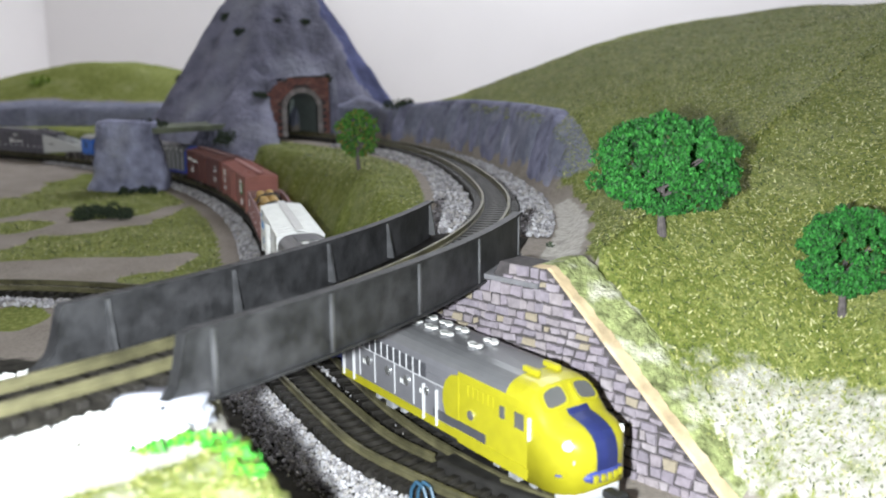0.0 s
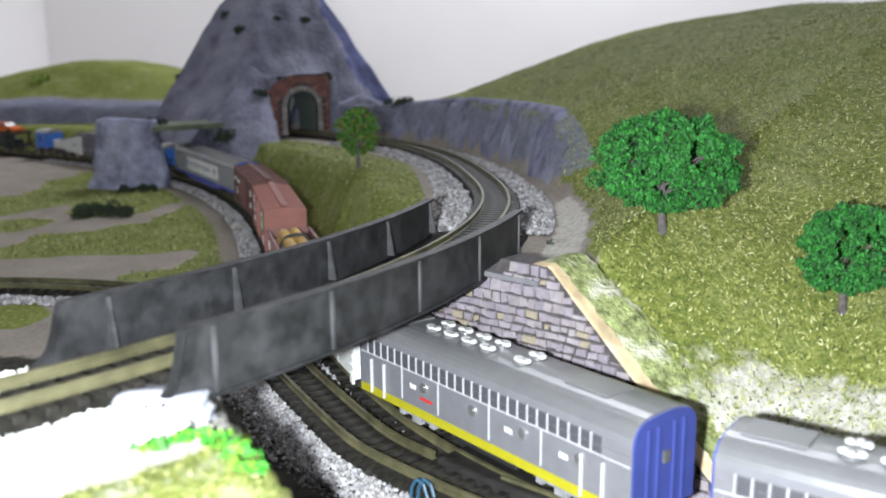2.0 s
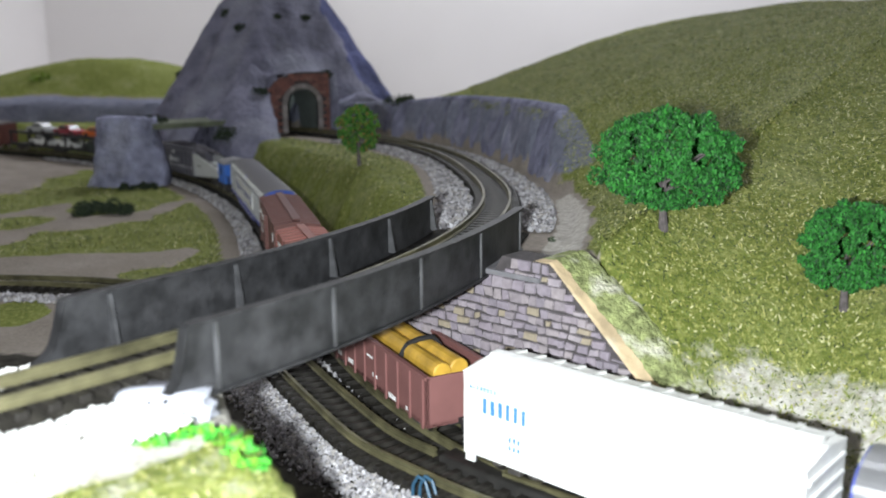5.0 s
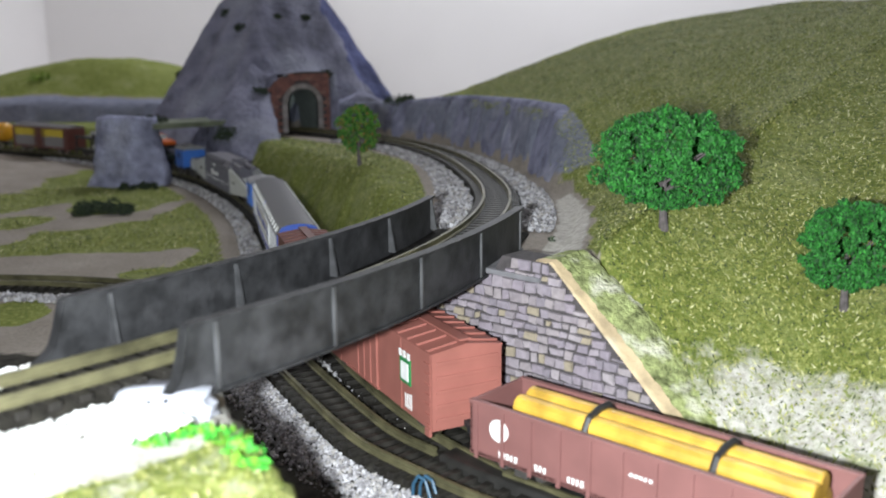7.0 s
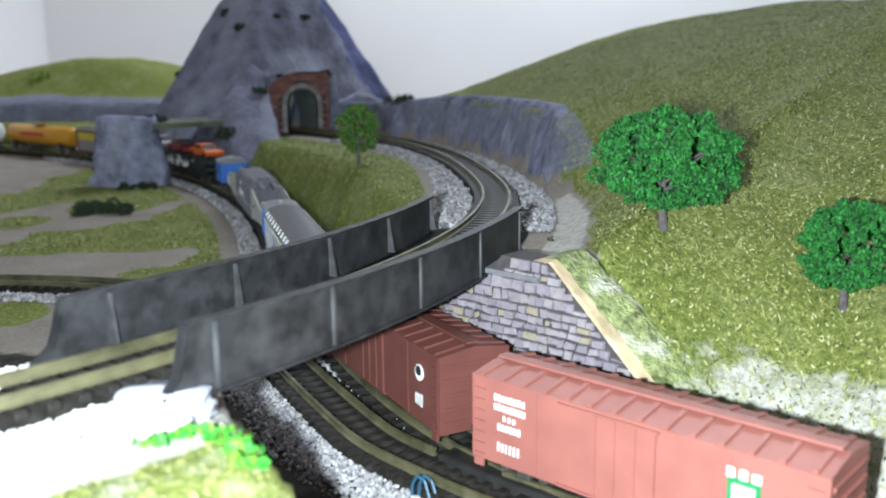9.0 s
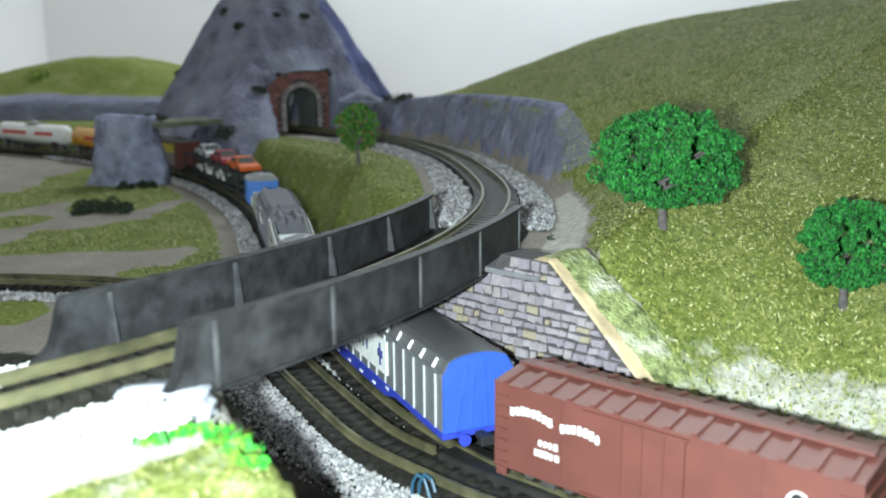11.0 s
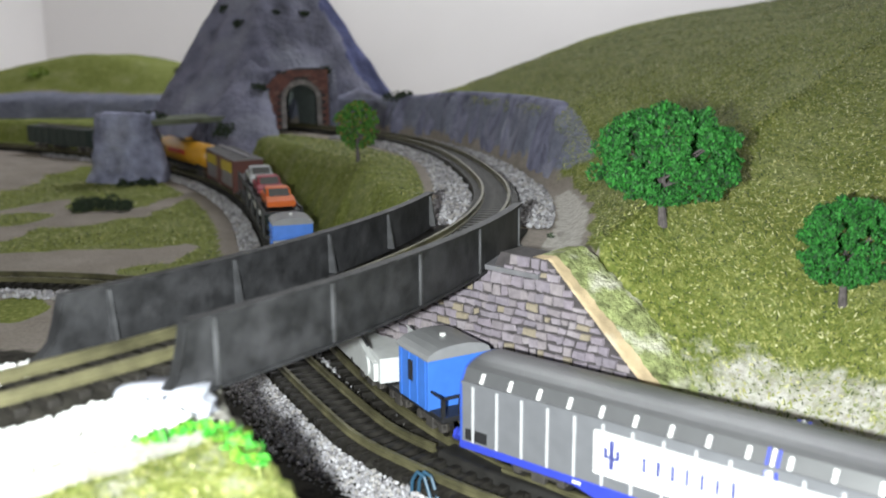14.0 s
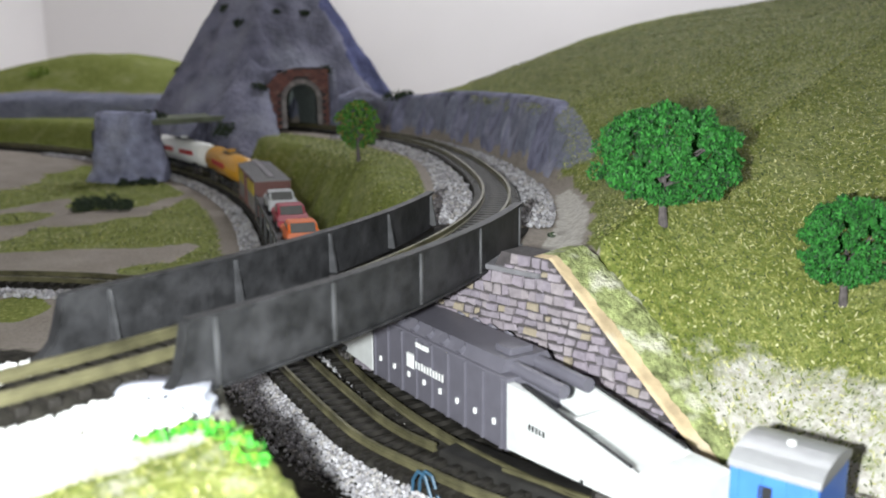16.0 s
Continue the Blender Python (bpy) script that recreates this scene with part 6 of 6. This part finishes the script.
def transformer_car(rear, front):
    t = car("transformer_car", "grey transformer slung between white lifting arms", rear, front, "heavy-load wagon")
    L = (front - rear) / 2
    B = 0.0320
    body = part("transformer", box(-B, B, -0.0088, 0.0088, 0.0026, 0.0205, 0.0006), TRAFO, t, "ribbed grey transformer")
    top = part("transformer_top", extrude_x([(-0.0080, 0.0203), (0.0080, 0.0203), (0.0062, 0.0234), (-0.0062, 0.0234)], -B + 0.001, B - 0.004), TRAFO, body)
    for sg in (-1, 1):
        for i in range(9):
            x = -B + 0.002 + i * (2 * B - 0.004) / 8
            part("body_rib", box(x - 0.0005, x + 0.0005, *sorted((sg * 0.0088, sg * 0.0095)), 0.0030, 0.0200, 0.0001), TRAFO, body)
        for i in range(8):
            x = -B + 0.005 + i * (2 * B - 0.010) / 7
            part("white_plate", box(x - 0.0004, x + 0.0004, *sorted((sg * 0.0088, sg * 0.0093)), 0.0080, 0.0094), WHITE_DECAL, body)
        for i in range(6):
            bm = bmesh.new()
            x = -B + 0.007 + i * 0.0072
            add_rod(bm, (x, sg * 0.0060, 0.0208), (x, sg * 0.0080, 0.0228), 0.0016, 10)
            part("valve", bm, TRAFO, body)
    yy = -0.0089
    part("emblem_plate", box(-0.0115, -0.0080, yy - 0.0008, yy, 0.0112, 0.0150), WHITE_DECAL, body, "white square emblem")
    decal_bars(body, "name_bars", -0.0070, 0.0118, 10, 0.0014, 0.0022, WHITE_DECAL, yy - 0.0007, 0.4)
    decal_bars(body, "top_marks", -0.0068, 0.0178, 6, 0.0011, 0.0014, WHITE_DECAL, yy - 0.0007, 0.1)
    part("top_box", box(B - 0.012, B - 0.006, -0.0035, 0.0035, 0.0230, 0.0250, 0.0004), TRAFO, body)
    for k in (-1, 1):
        for y in (-0.0036, 0.0036):
            bm = bmesh.new()
            add_rod(bm, (k * (B - 0.010), y, 0.0214), (k * (B + 0.0135), y, 0.0206), 0.0017, 14)
            part("bushing", bm, TRAFO, body, "grey cylindrical bushing")
        tip = L - 0.0005
        for sg in (-1, 1):
            bm = bmesh.new()
            q = [(k * B, 0.0036), (k * B, 0.0196), (k * (B + 0.006), 0.0196), (k * (tip - 0.010), 0.0128), (k * (tip - 0.002), 0.0122), (k * (tip - 0.002), 0.0072), (k * (tip - 0.012), 0.0066)]
            y0, y1 = sg * 0.0090, sg * 0.0070
            va = [bm.verts.new((x, y0, z)) for x, z in q]
            vb = [bm.verts.new((x, y1, z)) for x, z in q]
            bm.faces.new(va)
            bm.faces.new(vb[::-1])
            for j in range(len(q)):
                bm.faces.new((va[j], vb[j], vb[(j + 1) % len(q)], va[(j + 1) % len(q)]))
            bmesh.ops.recalc_face_normals(bm, faces=bm.faces)
            arm = part("lifting_arm", bm, CAST_WHITE, t, "white tapered lifting arm")
            bm = bmesh.new()
            add_rod(bm, (k * (tip - 0.0085), sg * 0.0088, 0.0098), (k * (tip - 0.0085), sg * 0.0096, 0.0098), 0.0029, 20)
            part("pivot_disc", bm, CAST_WHITE, arm)
            bm = bmesh.new()
            add_rod(bm, (k * (B + 0.004), sg * 0.0078, 0.0203), (k * (tip - 0.012), sg * 0.0078, 0.0142), 0.0004, 6)
            part("arm_cable", bm, BLACK, arm)
            decal_bars(arm, "arm_marks", k * (B + 0.011) - 0.003, 0.0112, 5, 0.0012, 0.0014, BLACK, sg * 0.0090, 0.4)
        part("arm_floor", box(*sorted((k * B, k * (tip - 0.004))), -0.0072, 0.0072, 0.0088, 0.0100), CAST_WHITE, t)
        part("arm_block", box(*sorted((k * (tip - 0.010), k * tip)), -0.0078, 0.0078, 0.0070, 0.0140, 0.0004), CAST_WHITE, t)
        part("cross_wall", box(*sorted((k * (B + 0.015), k * (B + 0.0160))), -0.0072, 0.0072, 0.0098, 0.0150, 0.0001), CAST_WHITE, t)


def toy_auto(label, mat, rear, front, shift, lift):
    t = car("toy_automobile", label, rear, front, "model car", "model cars", shift, lift)
    prof = [(-0.0150, 0.0015), (0.0150, 0.0015), (0.0152, 0.0042), (0.0080, 0.0056), (-0.0150, 0.0056), (-0.0155, 0.0035)]

    def shell(p, w):
        bm = bmesh.new()
        a = [bm.verts.new((x, -w, z)) for x, z in p]
        b = [bm.verts.new((x, w, z)) for x, z in p]
        bm.faces.new(a)
        bm.faces.new(b[::-1])
        for j in range(len(p)):
            bm.faces.new((a[j], b[j], b[(j + 1) % len(p)], a[(j + 1) % len(p)]))
        bmesh.ops.recalc_face_normals(bm, faces=bm.faces)
        bmesh.ops.bevel(bm, geom=bm.edges[:], offset=0.0006, segments=2, affect="EDGES")
        return bm

    part("body", shell(prof, 0.0072), mat, t)
    part("cabin", shell([(-0.0105, 0.0054), (0.0070, 0.0054), (0.0030, 0.0090), (-0.0070, 0.0090)], 0.0060), mat, t)
    w = part("windscreen", box(-0.0024, 0.0024, -0.0050, 0.0050, -0.0001, 0.0001), GLASS, t)
    w.matrix_local = pose(0.0051, 0, 0.0073, 0, 42, 0)
    w = part("rear_window", box(-0.0021, 0.0021, -0.0050, 0.0050, -0.0001, 0.0001), GLASS, t)
    w.matrix_local = pose(-0.0089, 0, 0.0073, 0, -46, 0)
    for sg in (-1, 1):
        part("side_glass", box(-0.0070, 0.0030, *sorted((sg * 0.0059, sg * 0.0062)), 0.0062, 0.0084), GLASS, t)
        for x in (-0.0095, 0.0095):
            bm = bmesh.new()
            add_rod(bm, (x, sg * 0.0052, 0.0022), (x, sg * 0.0074, 0.0022), 0.0022, 14)
            part("wheel", bm, BLACK, t)
    return t


def auto_flat(rear, front):
    t = car("auto_rack", "black open two-deck rack loaded with model automobiles", rear, front, "auto rack")
    L = (front - rear) / 2
    part("floor", box(-L, L, -HW, HW, 0.0042, 0.0056), BLACK, t)
    part("upper_deck", box(-L + 0.001, L - 0.001, -HW + 0.0004, HW - 0.0004, 0.0160, 0.0170), BLACK, t)
    for sg in (-1, 1):
        a, b = sorted((sg * HW, sg * (HW - 0.0008)))
        w = part("lower_side", box(-L, L, a, b, 0.0042, 0.0070, 0.0001), BLACK, t)
        part("upper_side", box(-L, L, a, b, 0.0158, 0.0182, 0.0001), BLACK, t)
        for i in range(6):
            x = -L + 0.003 + i * (2 * L - 0.006) / 5
            part("rack_post", box(x - 0.0009, x + 0.0009, *sorted((sg * (HW - 0.0006), sg * (HW + 0.0004))), 0.0042, 0.0186), BLACK, w)
    underframe(t, L)
    for label, mat, x in (("orange model automobile on the upper deck", ORANGE, 0.020), ("dark red model automobile on the upper deck", TOY_RED, 0.060), ("silver model automobile on the upper deck", TOY_SILVER, 0.100)):
        toy_auto(label, mat, rear, front, L - x, 0.0170)
    for label, mat, x in (("black model automobile on the lower deck", HOPPER_GREEN, 0.022), ("white model automobile on the lower deck", WHITE_BODY, 0.060), ("white model automobile on the lower deck", WHITE_BODY, 0.098)):
        toy_auto(label, mat, rear, front, L - x, 0.0056)


def tank_car(label, rear, front, mat, mark):
    t = car("tank_car", label, rear, front, "tank car")
    L = (front - rear) / 2
    r, zc = 0.0088, 0.0148
    prof = [(-L + 0.001, 0.0), (-L + 0.0012, 0.5), (-L + 0.0022, 0.85), (-L + 0.004, 1.0), (L - 0.004, 1.0), (L - 0.0022, 0.85), (L - 0.0012, 0.5), (L - 0.001, 0.0)]
    bm = bmesh.new()
    rows = [[bm.verts.new((x, r * max(k, 0.02) * math.cos(a), zc + r * max(k, 0.02) * math.sin(a))) for a in [2 * math.pi * j / 20 for j in range(20)]] for x, k in prof]
    for a, b in zip(rows[:-1], rows[1:]):
        for j in range(20):
            bm.faces.new((a[j], a[(j + 1) % 20], b[(j + 1) % 20], b[j]))
    bm.faces.new(rows[0])
    bm.faces.new(rows[-1])
    bmesh.ops.recalc_face_normals(bm, faces=bm.faces)
    for f in bm.faces:
        f.smooth = len(f.verts) == 4
    part("tank", bm, mat, t)
    bm = bmesh.new()
    add_rod(bm, (0, 0, zc + r - 0.001), (0, 0, zc + r + 0.002), 0.0028, 16)
    part("dome", bm, mat, t)
    part("walkway", box(-0.008, 0.008, -0.0045, 0.0045, zc + r - 0.0002, zc + r + 0.0004), BLACK, t)
    for k in (-1, 1):
        part("saddle", box(*sorted((k * (L - 0.016), k * (L - 0.010))), -0.0070, 0.0070, 0.0046, 0.0090, 0.0003), BLACK, t)
    for x0, x1 in mark:
        bm = bmesh.new()
        add_box(bm, x0, x1, -r - 0.0002, -r * 0.96, zc - 0.0006, zc + 0.0026)
        part("side_mark", bm, RED_DECAL, t, "red side mark")
    underframe(t, L)


def hopper(rear, front):
    t = car("hopper_car", "dark green-black hopper car at the end", rear, front, "hopper car")
    L = (front - rear) / 2
    part("body", box(-L, L, -HW, HW, 0.0050, 0.0205, 0.0002), HOPPER_GREEN, t)
    for sg in (-1, 1):
        for i in range(9):
            x = -L + 0.002 + i * (2 * L - 0.004) / 8
            part("side_rib", box(x - 0.0006, x + 0.0006, *sorted((sg * HW, sg * (HW + 0.0007))), 0.0052, 0.0205), HOPPER_GREEN, t)
    bm = bmesh.new()
    for i in range(26):
        add_rod(bm, (random.uniform(-L + 0.004, L - 0.004), random.uniform(-0.006, 0.006), 0.0195), (random.uniform(-L + 0.004, L - 0.004), random.uniform(-0.006, 0.006), 0.0212), 0.0022, 6, 0.0009)
    part("load", bm, TRUCKM, t, "dark lumpy load")
    underframe(t, L)


cab_unit(-0.0460, 0.0515)
booster(-0.1540, -0.0580)
ob, L = boxcar("white boxcar with blue lettering marks", -0.2380, -0.1600, WHITE_BODY, WHITE_BODY)
decal_bars(ob, "letter_bars", -L + 0.0060, 0.0150, 6, 0.0022, 0.0040, BLUE_DECAL, -HW - 0.0003, 0.45, 1, label="blue letter bars")
decal_bars(ob, "small_marks", -L + 0.0022, 0.0200, 8, 0.0010, 0.0012, BLUE_DECAL, -HW - 0.0003, 0.5)
decal_bars(ob, "small_marks", -L + 0.0135, 0.0100, 3, 0.0012, 0.0014, BLUE_DECAL, -HW - 0.0003, 0.5)
decal_bars(ob, "small_marks", -L + 0.0135, 0.0082, 3, 0.0012, 0.0012, BLUE_DECAL, -HW - 0.0003, 0.5)
decal_bars(ob, "grey_letter_bars", 0.0095, 0.0100, 6, 0.0030, 0.0034, GREY_LIGHT, -HW - 0.0003, 0.6)
decal_bars(ob, "grey_letter_bars", 0.0085, 0.0170, 5, 0.0020, 0.0020, GREY_LIGHT, -HW - 0.0003, 0.6)
gondola(-0.3289, -0.2492)
ob, L = boxcar("faded oxide-red boxcar with white and green marks", -0.419, -0.3399, OXIDE, OXIDE)
for k in range(2):
    decal_bars(ob, "reporting_mark", -L + 0.0065, 0.0190 - k * 0.0022, 8, 0.0011, 0.0016, WHITE_DECAL, -HW - 0.0002, 0.2, k)
decal_bars(ob, "reporting_mark", -L + 0.0090, 0.0146, 3, 0.0013, 0.0013, WHITE_DECAL, -HW - 0.0002, 0.4)
decal_bars(ob, "number_bars", -L + 0.0075, 0.0122, 6, 0.0011, 0.0016, WHITE_DECAL, -HW - 0.0002, 0.2)
decal_bars(ob, "small_marks", -L + 0.0075, 0.0072, 6, 0.0011, 0.0022, WHITE_DECAL, -HW - 0.0002, 0.5)
patch_on(ob, "green_emblem", L - 0.0180, L - 0.0118, 0.0118, 0.0186, GREEN_DECAL, -HW, 0.0003, "green emblem with white centre")
patch_on(ob, "emblem_centre", L - 0.0170, L - 0.0128, 0.0128, 0.0174, WHITE_DECAL, -HW, 0.0005)
decal_bars(ob, "emblem_top", L - 0.0182, 0.0186, 3, 0.0024, 0.0020, WHITE_DECAL, -HW - 0.0003, 0.25)
decal_bars(ob, "small_marks", L - 0.0150, 0.0055, 4, 0.0011, 0.0044, WHITE_DECAL, -HW - 0.0002, 0.5)
ob, L = boxcar("dark oxide-red boxcar with arched white marks", -0.505, -0.4278, OXIDE_DARK, OXIDE_DARK)
disc(ob, "round_emblem", L - 0.0105, 0.0170, 0.0021, WHITE_DECAL, -HW, 0.0003, "white round emblem")
disc(ob, "emblem_centre", L - 0.0105, 0.0176, 0.0013, BLACK, -HW, 0.0005)
decal_bars(ob, "small_marks", L - 0.0125, 0.0084, 4, 0.0011, 0.0034, WHITE_DECAL, -HW - 0.0002, 0.5)
decal_bars(ob, "arched_bars", -L + 0.0045, 0.0165, 8, 0.0014, 0.0020, WHITE_DECAL, -HW - 0.0002, 0.2, 2, 0.0012)
decal_bars(ob, "arched_bars", -L + 0.0175, 0.0160, 7, 0.0014, 0.0020, WHITE_DECAL, -HW - 0.0002, 0.2, 5, 0.0010)
decal_bars(ob, "number_bars", -L + 0.0120, 0.0118, 4, 0.0013, 0.0015, WHITE_DECAL, -HW - 0.0002, 0.2)
decal_bars(ob, "number_bars", -L + 0.0110, 0.0094, 5, 0.0013, 0.0015, WHITE_DECAL, -HW - 0.0002, 0.2)
sliding_van(-0.6566, -0.5159)
carrier(-0.7180, -0.6640, True)
transformer_car(-0.8560, -0.6900)
carrier(-0.8825, -0.8195, False)
auto_flat(-1.0450, -0.9060)
ob, L = boxcar("brown refrigerator boxcar with yellow side panels", -1.1310, -1.0550, OXIDE_DARK, REEFER_GREY)
for a, b in ((-L + 0.004, -0.0025), (0.0025, L - 0.006)):
    patch_on(ob, "yellow_panel", a, b, 0.0150, 0.0215, REEFER_YELLOW, -HW, 0.0004, "yellow side panel")
    patch_on(ob, "grey_panel", a, b, 0.0060, 0.0148, REEFER_GREY, -HW, 0.0004, "grey lower side panel")
tank_car("yellow-orange tank car with red marks", -1.2360, -1.1470, TANK_YELLOW, [(-0.020, 0.012)])
tank_car("white tank car with red side stripes", -1.3390, -1.2490, WHITE_BODY, [(-0.034, -0.002), (0.010, 0.034)])
hopper(-1.4350, -1.3490)


def motions():
    for t, rear, front, shift, lift in CARS:
        walk(t, [(k * 0.5, ride(k * 0.5, rear, front) @ pose(shift, 0, lift)) for k in range(33)])


stones()
motions()
